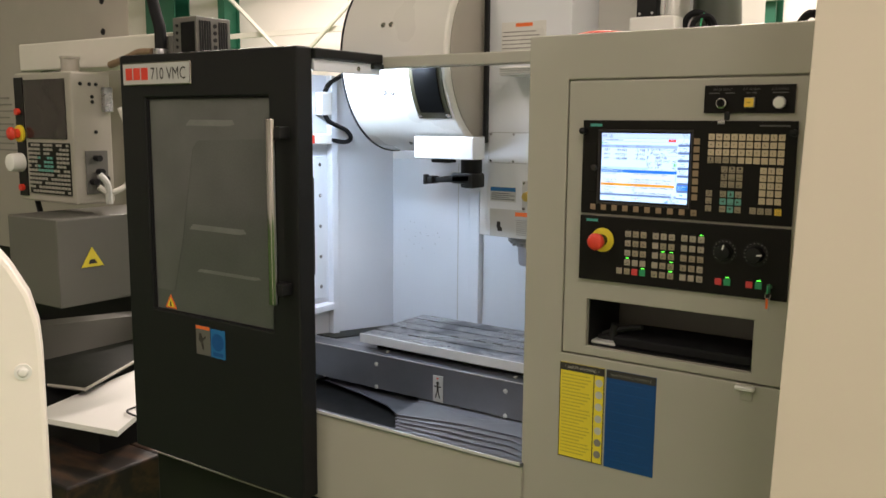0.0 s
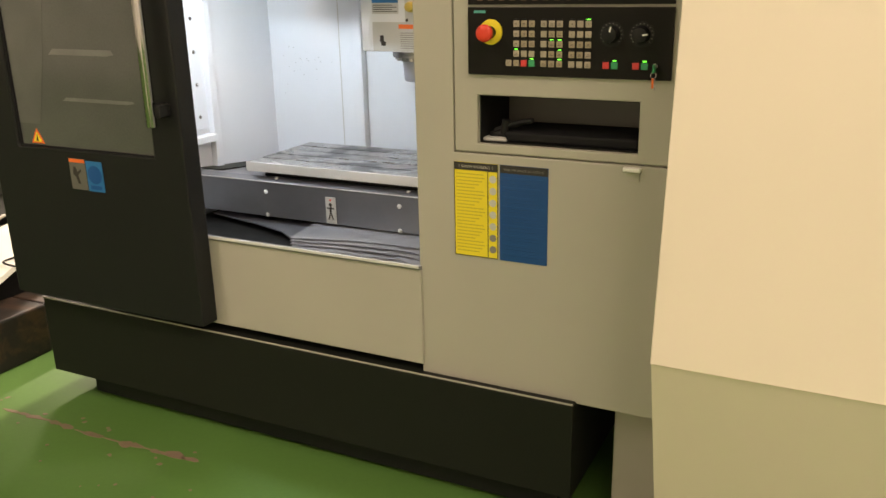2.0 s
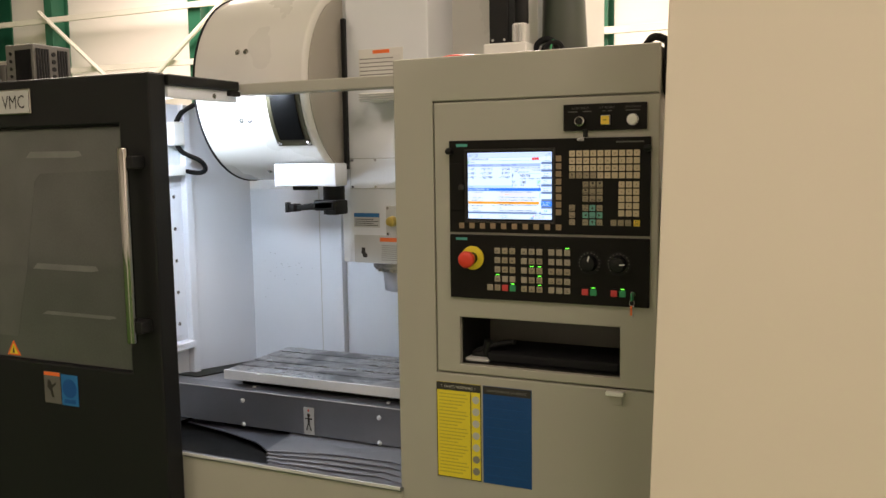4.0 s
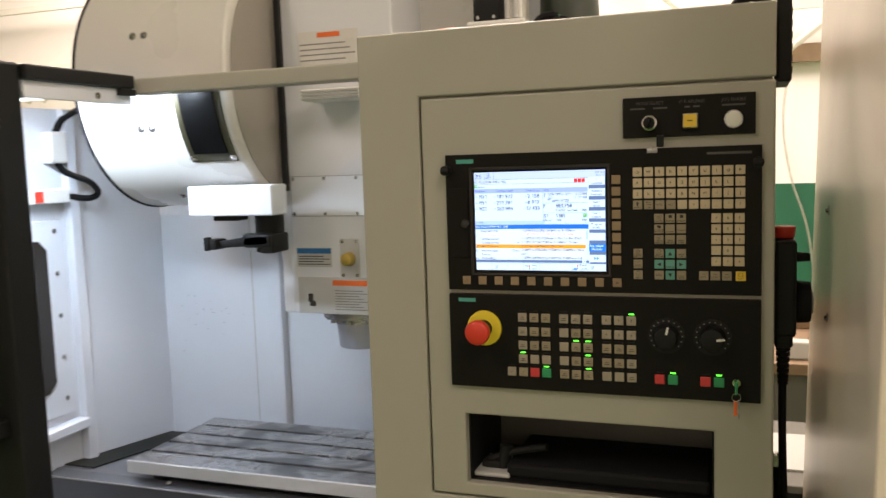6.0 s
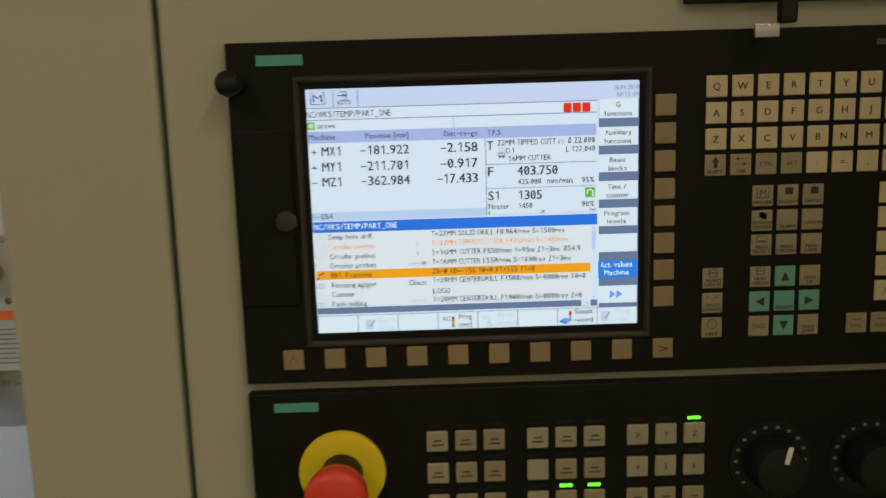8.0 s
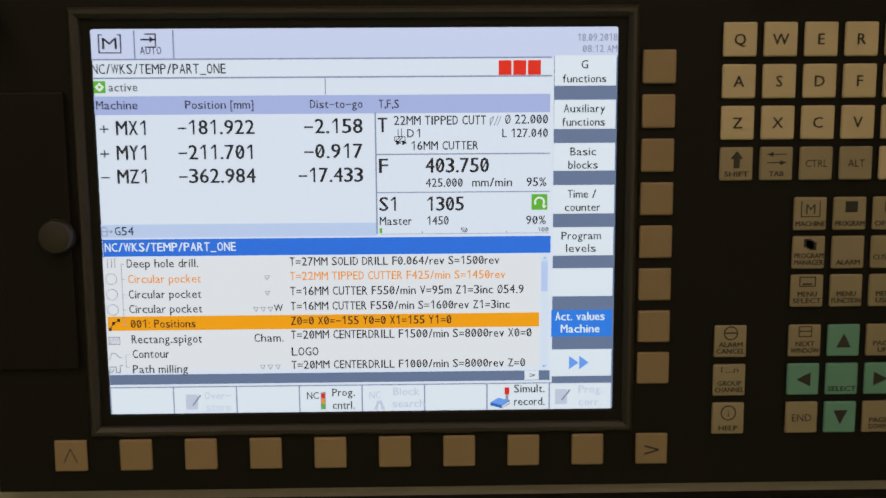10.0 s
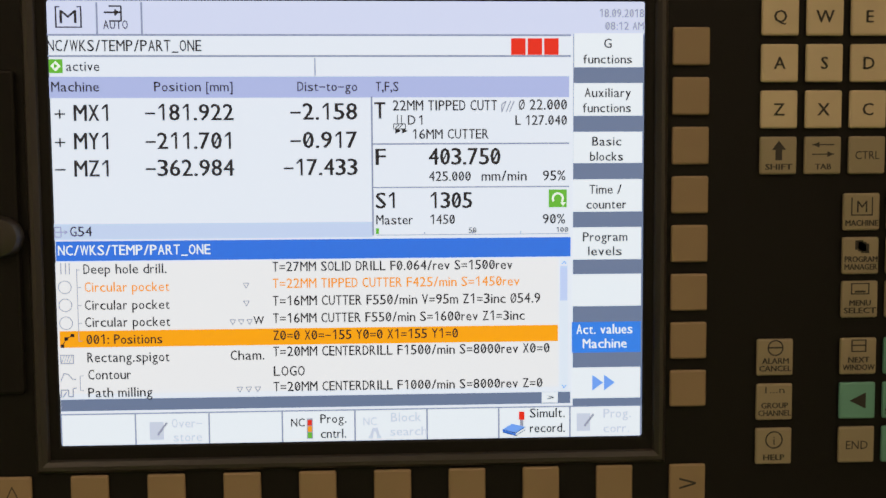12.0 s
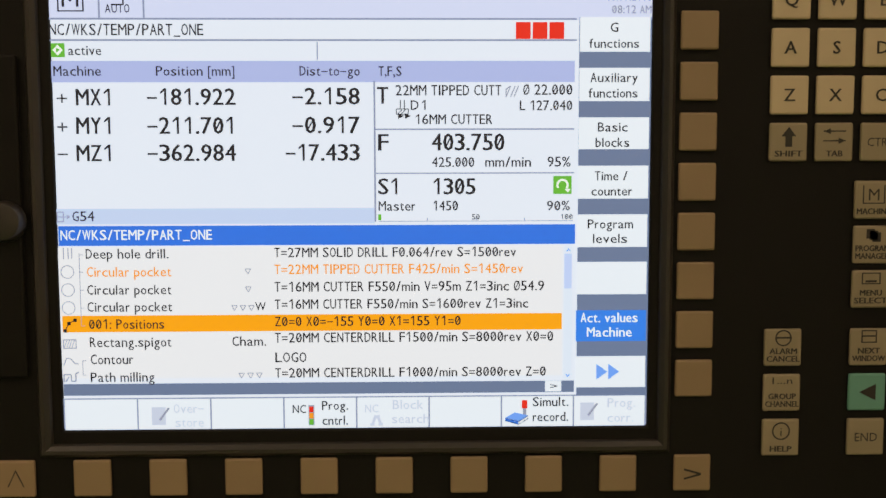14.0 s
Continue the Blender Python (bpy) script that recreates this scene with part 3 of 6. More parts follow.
part("side_chute", prism(BM(), [(2.58, 0.7605), (2.58, 0.7640), (3.10, 0.7050), (3.10, 0.7015)], LX + 0.002, LX + 0.115, axis="x"), M_BASE, vmc, "dark rubber side chute")
for bxx in (-1.940, -1.344):
    for bz in (0.713, 0.620):
        bolt(vmc, bxx, 2.508, bz, 0.007, material=M_EDGE)
for bxx in (-1.903, -1.318):
    bolt(vmc, bxx, 2.533, 0.763, 0.006, (0, -0.3, 0.95), M_EDGE)
part("caution_plate", bx(-1.661, -1.616, 2.504, 2.5075, 0.616, 0.719, 0.0008), M_PAPER, vmc, "silver caution plate with a figure sign")
bm = cy((-1.6385, 2.5035, 0.690), (-1.6385, 2.502, 0.690), 0.007, seg=10)
box(bm, -1.6425, -1.6345, 2.502, 2.5035, 0.655, 0.682)
box(bm, -1.6535, -1.6235, 2.502, 2.5035, 0.674, 0.679)
prism(bm, [(-1.6425, 0.657), (-1.6385, 0.657), (-1.646, 0.632), (-1.651, 0.632)], 2.502, 2.5035)
prism(bm, [(-1.6385, 0.657), (-1.6345, 0.657), (-1.626, 0.632), (-1.631, 0.632)], 2.502, 2.5035)
part("sign", bm, M_INK, vmc)
part("sign", cy((-1.6385, 2.5035, 0.708), (-1.6385, 2.502, 0.708), 0.004, seg=8), M_RED, vmc)
# spindle head
head = part("spindle_head", bx(-1.573, -1.231, 2.729, 3.109, 1.236, 2.45, 0.006), M_HEAD, vmc, "pale grey spindle head cover")
part("head_side", bx(-1.613, -1.5735, 2.744, 3.109, 1.236, 2.45, 0.004), M_HEAD, head)
part("access_cover", bx(-1.563, -1.243, 2.7265, 2.7285, 1.520, 1.632, 0.0006), M_HEAD, head)
part("cover_joint", bx(-1.5645, -1.2415, 2.7276, 2.7287, 1.5185, 1.6335), M_GREYP, head)
for x in (-1.555, -1.456, -1.356, -1.251):
    for z in (1.526, 1.626):
        bolt(head, x, 2.7265, z, 0.0038, material=M_STEEL)
pl = part("notice_plate", bx(-1.554, -1.443, 2.7275, 2.7288, 1.373, 1.428), M_PAPER, head, "notice with a blue band")
part("notice_band", bx(-1.553, -1.444, 2.7265, 2.7274, 1.412, 1.427), M_SKY, pl)
for k in range(4):
    part("text_bar", bx(-1.549, -1.449 - 0.02 * (k % 2), 2.7265, 2.7274, 1.380 + k * 0.0075, 1.3825 + k * 0.0075), M_INK, pl)
pl = part("knob_plate", bx(-1.415, -1.355, 2.7255, 2.7285, 1.343, 1.455, 0.001), M_PAPER, head, "silver plate with a brass knob")
part("brass_knob", cy((-1.386, 2.7255, 1.398), (-1.386, 2.699, 1.398), 0.021, 0.017, 24, 0.003), M_BRASS, pl, "brass knob", smooth=True)
for x in (-1.407, -1.363):
    for z in (1.351, 1.447):
        bolt(pl, x, 2.7255, z, 0.004)
pl = part("warning_plate", bx(-1.554, -1.3222, 2.7265, 2.7285, 1.2384, 1.3440, 0.0006), M_PAPER, head, "silver warning plate with an orange band")
part("warning_band", bx(-1.443, -1.3267, 2.7258, 2.7264, 1.3203, 1.3358), M_ORANGE, pl)
bm = bx(-1.523, -1.507, 2.7258, 2.7264, 1.2712, 1.2958, 0.0)
box(bm, -1.519, -1.499, 2.7258, 2.7264, 1.2594, 1.2739)
prism(bm, [(-1.526, 1.2776), (-1.507, 1.2576), (-1.501, 1.2630), (-1.511, 1.2894)], 2.7255, 2.7257)
part("sign", bm, M_INK, pl, "black hand sign")
for k in range(8):
    part("text_bar", bx(-1.437, -1.3358 - 0.012 * (k % 3), 2.7258, 2.7264, 1.2503 + k * 0.0077, 1.2525 + k * 0.0077), M_GREYP, pl)
pl = part("upper_plate", bx(-1.516, -1.331, 2.7265, 2.7285, 1.918, 2.034, 0.0006), M_DRUM, head, "pale instruction plate with an orange band")
part("plate_band", bx(-1.456, -1.386, 2.7258, 2.7264, 2.016, 2.029), M_ORANGE, pl)
for k in range(6):
    part("text_bar", bx(-1.511, -1.341 - 0.015 * (k % 3), 2.7258, 2.7264, 1.924 + k * 0.0145, 1.9275 + k * 0.0145), M_GREYP, pl)
bm = cy((-1.421, 2.869, 1.212), (-1.421, 2.869, 1.236), 0.115)
cyl(bm, (-1.421, 2.869, 1.196), (-1.421, 2.869, 1.212), 0.09)
part("spindle_flange", bm, M_STEEL, head, smooth=True)
part("spindle_nose", cy((-1.421, 2.869, 1.118), (-1.421, 2.869, 1.196), 0.072, 0.078, 32, 0.006), M_CUP, head, "grey spindle nose", smooth=True)
for a in range(5):
    w = math.radians(200 + a * 35)
    part("flange_bolt", cy((-1.421 + 0.1 * math.cos(w), 2.869 + 0.1 * math.sin(w), 1.199), (-1.421 + 0.1 * math.cos(w), 2.869 + 0.1 * math.sin(w), 1.212), 0.008, seg=8), M_STEEL, head)
part("chip_cover", bx(-1.36, -1.0, 3.02, 3.11, 0.82, 1.05, 0.004), M_SHEET, vmc, "dark steel chip cover")
part("head_upper_box", bx(-1.30, -0.95, 2.95, 3.35, 1.86, 2.5, 0.006), M_DRUM, vmc)

hood = part("lamp_hood", bx(-1.46, -1.28, 2.62, 2.724, 1.836, 1.866, 0.006), M_WPLAS, vmc, "white finned lamp hood")
for k in range(3):
    part("hood_fin", bx(-1.455, -1.285, 2.614, 2.6195, 1.840 + k * 0.009, 1.844 + k * 0.009), M_PAPER, hood)

INSIDE.clear()

# loose sheets in the chip trough
part("trough_ledge", prism(BM(), [(-2.02, 2.305), (-1.80, 2.255), (-1.64, 2.205), (-1.53, 2.13), (-1.40, 2.40), (-2.02, 2.42)], 0.692, 0.696, axis="z"), M_SHEET, vmc, "dull steel ledge of the trough")
for k in range(5):
    f, z = 0.030 * k, 0.712 - 0.0045 * k
    bm = prism(BM(), [(-1.535 + 0.012 * k, 2.108 - f * 0.5), (-1.556, 2.29), (-0.93, 2.42), (-0.93, 2.128 - f), (-1.10, 2.150 - f), (-1.30, 2.140 - f)], z - 0.0018, z, axis="z")
    for v in bm.verts:
        v.co.z += 0.010 * math.sin((v.co.x + 1.5) * 5) * (1 if v.co.x > -1.5 else 0) - 0.012 * max(0, v.co.x + 1.2)
    part("trough_sheet", bm, M_LOOSE, vmc, "loose grey sheet in the trough")

# front beam with the work lamp behind it
part("front_beam", bx(-1.615, -0.905, 2.15, 2.20, 1.838, 1.874, 0.004), M_CAB, vmc, "putty-grey beam across the top of the opening")
for lx0, lx1, ly, lz in ((-1.615, -1.385, 2.221, 1.866), (-1.95, -1.65, 2.05, 1.8495)):
    lamp = thing("work_lamp", ((lx0 + lx1) / 2, ly, lz), "slim white strip work lamp above the table", "work lamp", "work lamps")
    part("lamp_body", bx(lx0, lx1, ly - 0.016, ly + 0.014, lz - 0.014, lz, 0.003), M_WPLAS, lamp)
    part("lamp_lens", bx(lx0 + 0.01, lx1 - 0.01, ly - 0.012, ly + 0.012, lz - 0.0175, lz - 0.0145, 0.001), shine("lamp_lens_glow", (0.85, 0.92, 1.0), 4), lamp, "glowing white lens")

# tool carousel: an oval drum cover
DX0, DX1, DY, DZ, RY, RZ = -1.873, -1.448, 2.555, 1.888, 0.305, 0.325


def on_drum(a, out=0.0):
    """Place on the drum's skin; a: degrees above the horizontal, towards the front."""
    w = math.radians(a)
    return DY - (RY + out) * math.cos(w), DZ + (RZ + out) * math.sin(w)


def oval(x0, x1, grow=0.0, shrink=0.0, n=96):
    bm = BM()
    one = [bm.verts.new((x0, *on_drum(360 * k / n, grow))) for k in range(n)]
    two = [bm.verts.new((x1, *on_drum(360 * k / n, grow - shrink))) for k in range(n)]
    bm.faces.new(one)
    bm.faces.new(two[::-1])
    for k in range(n):
        bm.faces.new((one[k], two[k], two[(k + 1) % n], one[(k + 1) % n]))
    bmesh.ops.recalc_face_normals(bm, faces=bm.faces)
    return bm


car = part("tool_carousel", oval(DX0, DX1), M_DRUM, vmc, "drum-shaped cover of the tool carousel", smooth=True)
part("drum_gasket", oval(DX0 - 0.006, DX0 - 0.0005, 0.004), M_RUBBER, car, smooth=True)
bm, px = BM(), None
for dx, inset in ((0.0005, 0.0), (0.004, 0.0015), (0.007, 0.005), (0.009, 0.011), (0.010, 0.020)):
    cur = [bm.verts.new((DX1 + dx, *on_drum(360 * k / 96, -inset))) for k in range(96)]
    for k in range(96):
        if px:
            bm.faces.new((px[k], cur[k], cur[(k + 1) % 96], px[(k + 1) % 96]))
    px = cur
bm.faces.new(px)
bmesh.ops.recalc_face_normals(bm, faces=bm.faces)
part("drum_shoulder", bm, M_DRUM, car, "rounded shoulder of the drum", smooth=True)
# End disc greyer than the cover: its shade is put into the colour.
part("drum_end_shaded", oval(DX1 + 0.0105, DX1 + 0.014, -0.022), M_HGREY, car, smooth=True)


def drum_patch(x0, x1, a0, a1, out, thick, n=14):
    bm = BM()
    prism(bm, [on_drum(a0 + (a1 - a0) * k / n, out) for k in range(n + 1)] + [on_drum(a1 - (a1 - a0) * k / n, out + thick) for k in range(n + 1)], x0, x1, axis="x")
    return bm



part("drum_window_frame", drum_patch(-1.588, -1.457, -39, -5, 0.001, 0.003), M_OLIVE, car, "olive border of the window", smooth=True)
part("drum_window", drum_patch(-1.570, -1.474, -34.5, -7, 0.0045, 0.003), M_DARKPC, car, "curved dark window")
for x in (-1.580, -1.465):
    y, z = on_drum(-36.8, 0.004)
    bolt(car, x, y, z, 0.007, (0, -0.65, -0.76))
for a in (18, -22, -64):
    for x in (-1.702, -1.669):
        y, z = on_drum(a)
        w = math.radians(a)
        bolt(car, x, y, z, 0.007, (0, -math.cos(w), math.sin(w)))
part("changer_cover", bx(-1.60, -1.362, 2.30, 2.372, 1.548, 1.622, 0.004), M_WHITE, vmc, "white cover of the tool changer")
bm = BM()
prism(bm, [(-1.56, 1.464), (-1.40, 1.474), (-1.40, 1.500), (-1.48, 1.492), (-1.56, 1.480)], 2.335, 2.360, 0.003)
box(bm, -1.572, -1.54, 2.32, 2.37, 1.462, 1.488, 0.005)
box(bm, -1.573, -1.56, 2.315, 2.335, 1.460, 1.494, 0.003)
box(bm, -1.475, -1.395, 2.335, 2.36, 1.466, 1.502, 0.008)
box(bm, -1.43, -1.39, 2.34, 2.42, 1.452, 1.50, 0.006)
cyl(bm, (-1.432, 2.40, 1.452), (-1.432, 2.40, 1.548), 0.036)
part("changer_arm", bm, M_BLACK, vmc, "black double-ended tool changer arm", smooth=True)
# Black strip put in for the unlit gap beside the head.
part("gap_shade_strip", bx(-1.418, -1.402, 2.445, 2.46, 1.60, 2.10, 0.003), M_BLACK, vmc, "black strip added for the shade between drum and spindle head")
part("changer_catch", bx(-1.55, -1.48, 2.33, 2.38, 1.534, 1.548, 0.003), M_BLACK, vmc)

# cable and junction boxes on the side guard
INSIDE.append((Vector((-0.03, 0.21, 1.665)), 0.90))
part("junction_box", bx(LX + 0.001, LX + 0.04, 2.59, 2.655, 1.695, 1.79, 0.006), M_WPLAS, vmc, "white junction box")
part("door_switch", bx(LX + 0.001, LX + 0.045, 2.50, 2.645, 1.575, 1.618, 0.004), M_WPLAS, vmc, "white door switch with a red tab")
part("switch_tab", bx(LX + 0.046, LX + 0.05, 2.505, 2.535, 1.58, 1.613, 0.001), M_RED, vmc)
part("switch_cable", pipe(BM(), [(LX + 0.02, 2.63, 1.695), (LX + 0.025, 2.66, 1.665), (LX + 0.045, 2.73, 1.635), (LX + 0.045, 2.765, 1.60), (LX + 0.04, 2.73, 1.583), (LX + 0.02, 2.645, 1.595)], 0.010), M_RUBBER, vmc, "black loop of cable", smooth=True)
part("lamp_cable", pipe(BM(), [(LX + 0.02, 2.63, 1.79), (LX + 0.025, 2.66, 1.83), (LX + 0.04, 2.73, 1.87), (LX + 0.05, 2.76, 1.92)], 0.010), M_RUBBER, vmc, "black cable", smooth=True)

INSIDE.clear()

# ---- the sliding door ----
door = thing("sliding_door", (-2.03, 1.80, 0.51), "charcoal sliding machine door with a smoky window, slid open", "door")
OX0, OX1, OZ0, OZ1, OY = -2.443, -1.622, 0.512, 1.882, 1.765
GX0, GX1, GZ0, GZ1 = -2.315, -1.738, 1.030, 1.742
skin = part("door_skin", ring(BM(), (OX0, OX1, OZ0, OZ1), (GX0, GX1, GZ0, GZ1), OY, 1.832, 0.006), M_DARK, door, "charcoal painted door skin")
part("door_top", bx(OX0 + 0.002, OX1 + 0.012, 1.833, 2.148, 1.850, 1.880, 0.004), M_DARK, door, "charcoal top cover of the door")
part("top_flange", bx(-1.633, -1.623, 1.84, 2.147, 1.815, 1.849, 0.002), M_WHITE, door, "white inner flange")
bolt(door, -1.623, 2.04, 1.830, 0.006, (1, 0, 0))
part("flange_catch", bx(-1.6225, -1.608, 2.10, 2.148, 1.834, 1.849), M_BLACK, door)
part("window_gasket", ring(BM(), (GX0 + 0.0005, GX1 - 0.0005, GZ0 + 0.0005, GZ1 - 0.0005), (GX0 + 0.006, GX1 - 0.003, GZ0 + 0.003, GZ1 - 0.006), OY + 0.009, OY + 0.015, 0.001), M_RUBBER, door, "black window gasket")
# Paler tones painted on the pane for the brighter inside showing through.
part("showthrough_patch", prism(BM(), [(-2.308, 1.735), (-1.745, 1.735), (-1.745, 1.615), (-2.075, 1.605), (-2.10, 1.58), (-2.16, 1.30), (-2.215, 1.10), (-2.308, 1.10)], OY + 0.0152, OY + 0.0158), M_PANETHRU, door, "paler patch painted for brightness showing through the pane")
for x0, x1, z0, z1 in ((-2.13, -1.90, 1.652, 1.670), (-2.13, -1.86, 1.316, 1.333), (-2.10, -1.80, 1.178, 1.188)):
    part("showthrough_bar", prism(BM(), [(x0, z0), (x1 - 0.03, z0 - 0.001), (x1, z0 + 0.004), (x1 - 0.01, z1), (x0 + 0.02, z1 + 0.001)], OY + 0.0145, OY + 0.0150), M_PANEBAR, door, "pale bar painted for brightness showing through the pane")
pane = part("window_pane", bx(GX0 + 0.001, GX1 - 0.001, OY + 0.016, OY + 0.023, GZ0 + 0.001, GZ1 - 0.001), M_DOORGLASS, door, "smoky scratched plastic window pane")
part("pane_backing", bx(GX0 - 0.02, GX1 + 0.02, 1.8335, 1.8365, GZ0 - 0.02, GZ1 + 0.02), M_HGREY, door, "grey guard sheet behind the pane")
hnd = part("handle", cy((-1.684, 1.72, 1.130), (-1.684, 1.72, 1.675), 0.0145, seg=24, bevel=0.003), M_CHROME, door, "polished stainless bar handle", smooth=True)
for z in (1.175, 1.635):
    part("handle_post", bx(-1.700, -1.650, 1.721, OY - 0.0002, z - 0.018, z + 0.018, 0.004), M_BLACK, hnd)
bdg = part("badge", bx(-2.418, -2.072, OY - 0.006, OY - 0.0005, 1.781, 1.856, 0.004), M_CHROME, door, "silver model badge with red marks and black letters")
part("badge_face", bx(-2.412, -2.078, OY - 0.0075, OY - 0.0062, 1.786, 1.851), M_PAPER, bdg)
# the maker's mark as plain red strokes
for k in range(3):
    part("mark", bx(-2.398 + k * 0.041, -2.364 + k * 0.041, OY - 0.0086, OY - 0.0076, 1.799, 1.838), M_RED, bdg, "plain red mark")
part("lettering", text_bm(BM(), "710 VMC", -2.266, 1.799, 0.039, 0.172, OY - 0.0082), M_INK, bdg, "black letters")
st = part("warning_sticker", bx(-2.095, -2.026, OY - 0.0015, OY - 0.0004, 0.906, 1.004), M_HDARK, door, "grey warning sticker with an orange band")
part("sticker_band", bx(-2.094, -2.027, OY - 0.0024, OY - 0.0016, 0.992, 1.003), M_ORANGE, st)
bm = prism(BM(), [(-2.078, 0.978), (-2.070, 0.978), (-2.062, 0.962), (-2.048, 0.972), (-2.045, 0.966), (-2.062, 0.952), (-2.056, 0.925), (-2.064, 0.925), (-2.070, 0.945), (-2.082, 0.955)], OY - 0.0024, OY - 0.0016)
part("sticker_sign", bm, M_INK, st)
st = part("goggles_sticker", bx(-2.023, -1.955, OY - 0.0015, OY - 0.0004, 0.905, 1.000), M_SKY, door, "light blue safety sticker")
part("sticker_disc", cy((-1.989, OY - 0.0016, 0.958), (-1.989, OY - 0.0024, 0.958), 0.029), M_STB2, st)
part("text_bar", bx(-2.012, -1.966, OY - 0.0024, OY - 0.0016, 0.912, 0.924), M_STB2, st)
tp = part("triangle_sticker", prism(BM(), [(-2.268, 1.038), (-2.208, 1.038), (-2.238, 1.086)], OY + 0.0145, OY + 0.0155), M_ORANGE, door, "orange warning triangle on the window")
part("triangle_face", prism(BM(), [(-2.257, 1.043), (-2.219, 1.043), (-2.238, 1.074)], OY + 0.0136, OY + 0.0144), M_STY, tp)
part("triangle_sign", prism(BM(), [(-2.243, 1.046), (-2.234, 1.046), (-2.237, 1.067)], OY + 0.0127, OY + 0.0135), M_INK, tp)

# ---- operator panel ----
PX0, PX1, PZ0, PZ1 = -0.759, -0.276, 1.455, 1.675
op = thing("operator_panel", (-0.5175, 1.835, PZ0), "black machine operator panel with a lit screen and keys", "control panel")
SCX0, SCX1, SCZ0, SCZ1 = -0.7107, -0.5007, 1.486, 1.6455
bez = part("panel_face", ring(BM(), (PX0, PX1, PZ0, PZ1), (SCX0, SCX1, SCZ0 + 0.0022, SCZ1), 1.8405, 1.8495, 0.0008), M_BEZEL, op, "matt black front foil")
screen = part("screen", bx(SCX0 - 0.004, SCX1 + 0.004, 1.8418, 1.8445, SCZ0 - 0.004, SCZ1 + 0.004), shine("screen_white", (0.60, 0.75, 1.0), 1.65), op, "lit colour screen")

bm = BM()
px = None
for out, y in ((0.0035, 1.8404), (0.0040, 1.8392), (0.0055, 1.8380), (0.0068, 1.8380), (0.0080, 1.8392), (0.0084, 1.8404)):
    cur = [bm.verts.new((x, y, z)) for x, z in ((SCX0 - out, SCZ0 - out + 0.001), (SCX1 + out, SCZ0 - out + 0.001), (SCX1 + out, SCZ1 + out), (SCX0 - out, SCZ1 + out))]
    for k in range(4):
        if px:
            bm.faces.new((px[k], cur[k], cur[(k + 1) % 4], px[(k + 1) % 4]))
    px = cur
bmesh.ops.recalc_face_normals(bm, faces=bm.faces)
part("screen_rim", bm, M_RIM, op, "raised dark moulded rim")


def key_mesh(name, w, h, d, material, r=0.0012):
    return shared(name, bx(-w / 2, w / 2, -d, 0, -h / 2, h / 2, r, 2), material)


K_I, K_G, K_T = key_mesh("key", 0.0136, 0.0136, 0.0016, M_KEY), key_mesh("key", 0.0136, 0.0136, 0.0016, M_KEYG), key_mesh("key", 0.0136, 0.0136, 0.0016, M_KEYT)
K_Y, K_S = key_mesh("key", 0.0142, 0.0142, 0.0016, M_KEYY), key_mesh("key", 0.0135, 0.0135, 0.0016, M_KEYD)
KX, KP = -0.4522, 0.0163
KY = 1.8404
for c in range(10):
    for r, z in enumerate((1.640, 1.6235, 1.607, 1.5905)):
        place("key", K_G if r == 3 and c < 4 else K_I, (KX + c * KP, KY, z), op)
for r, z in enumerate((1.570, 1.554, 1.538, 1.517, 1.5005, 1.484)):
    for c in (2, 3, 4):
        teal = (r == 3 and c == 3) or r == 4 or (r == 5 and c == 3)
        place("key", K_T if teal else K_G, (KX + c * KP - 0.0015, KY, z), op)
    if r >= 3:
        place("key", K_G, (KX, KY, z), op)
for r, z in enumerate((1.570, 1.554, 1.538, 1.522, 1.5055)):
    for c in (7, 8, 9):
        place("key", K_I, (KX + c * KP - 0.0008, KY, z), op)
for c in (6, 7, 8):
    place("key", K_G, (KX + c * KP - 0.002, KY, 1.484), op)
place("key", K_Y, (-0.3045, KY, 1.484), op, "yellow key")
for k in range(8):
    place("soft_key", K_S, (-0.4843, KY, 1.6295 - k * 0.01764), op)
for k in range(10):
    place("soft_key", K_S, (-0.7275 + k * 0.02703, KY, 1.4712), op)
for x in (-0.755, -0.281):
    part("clamp_knob", cyl(cy((x, 1.8404, 1.650), (x, 1.825, 1.650), 0.008, seg=16), (x - 0.006, 1.828, 1.650), (x + 0.006, 1.828, 1.650), 0.006), M_BLACK, op, smooth=True)
part("card_flap", bx(-0.757, -0.7215, 1.8380, 1.8404, 1.508, 1.621, 0.001), M_BEZEL, op, "hinged card flap")
part("flap_screw", cy((-0.7265, 1.8379, 1.5635), (-0.7265, 1.833, 1.5635), 0.0075, 0.0065, 20, 0.001), M_RIM, op, smooth=True)
part("maker_plate", bx(-0.740, -0.711, 1.8396, 1.8404, 1.6605, 1.667), M_TEALP, op, "plain teal maker's plate")

part("series_plate", bx(-0.352, -0.290, 1.8398, 1.8404, 1.6630, 1.6665), M_GREYP2, op, "plain dim grey plate")

# ---- machine control panel ----
mc = thing("machine_control_panel", (-0.5175, 1.8435, 1.294), "black machine control panel with keys, dials and stop button", "control panel")
part("panel_face", bx(-0.759, -0.276, 1.8385, 1.8480, 1.294, 1.449, 0.0015), M_BEZEL, mc, "matt black front foil")
part("maker_plate", bx(-0.742, -0.713, 1.8375, 1.8385, 1.436, 1.442), M_TEALP, mc, "plain teal maker's plate")
MY = 1.8385
m_led = shine("green_led", (0.12, 1.0, 0.05), 3.2)
K_L = shared("led", bx(-0.0042, 0.0042, -0.0012, 0, -0.0008, 0.0008), m_led)
K_O = shared("led", bx(-0.0055, 0.0055, -0.0008, 0, -0.0012, 0.0012), M_BLACK)
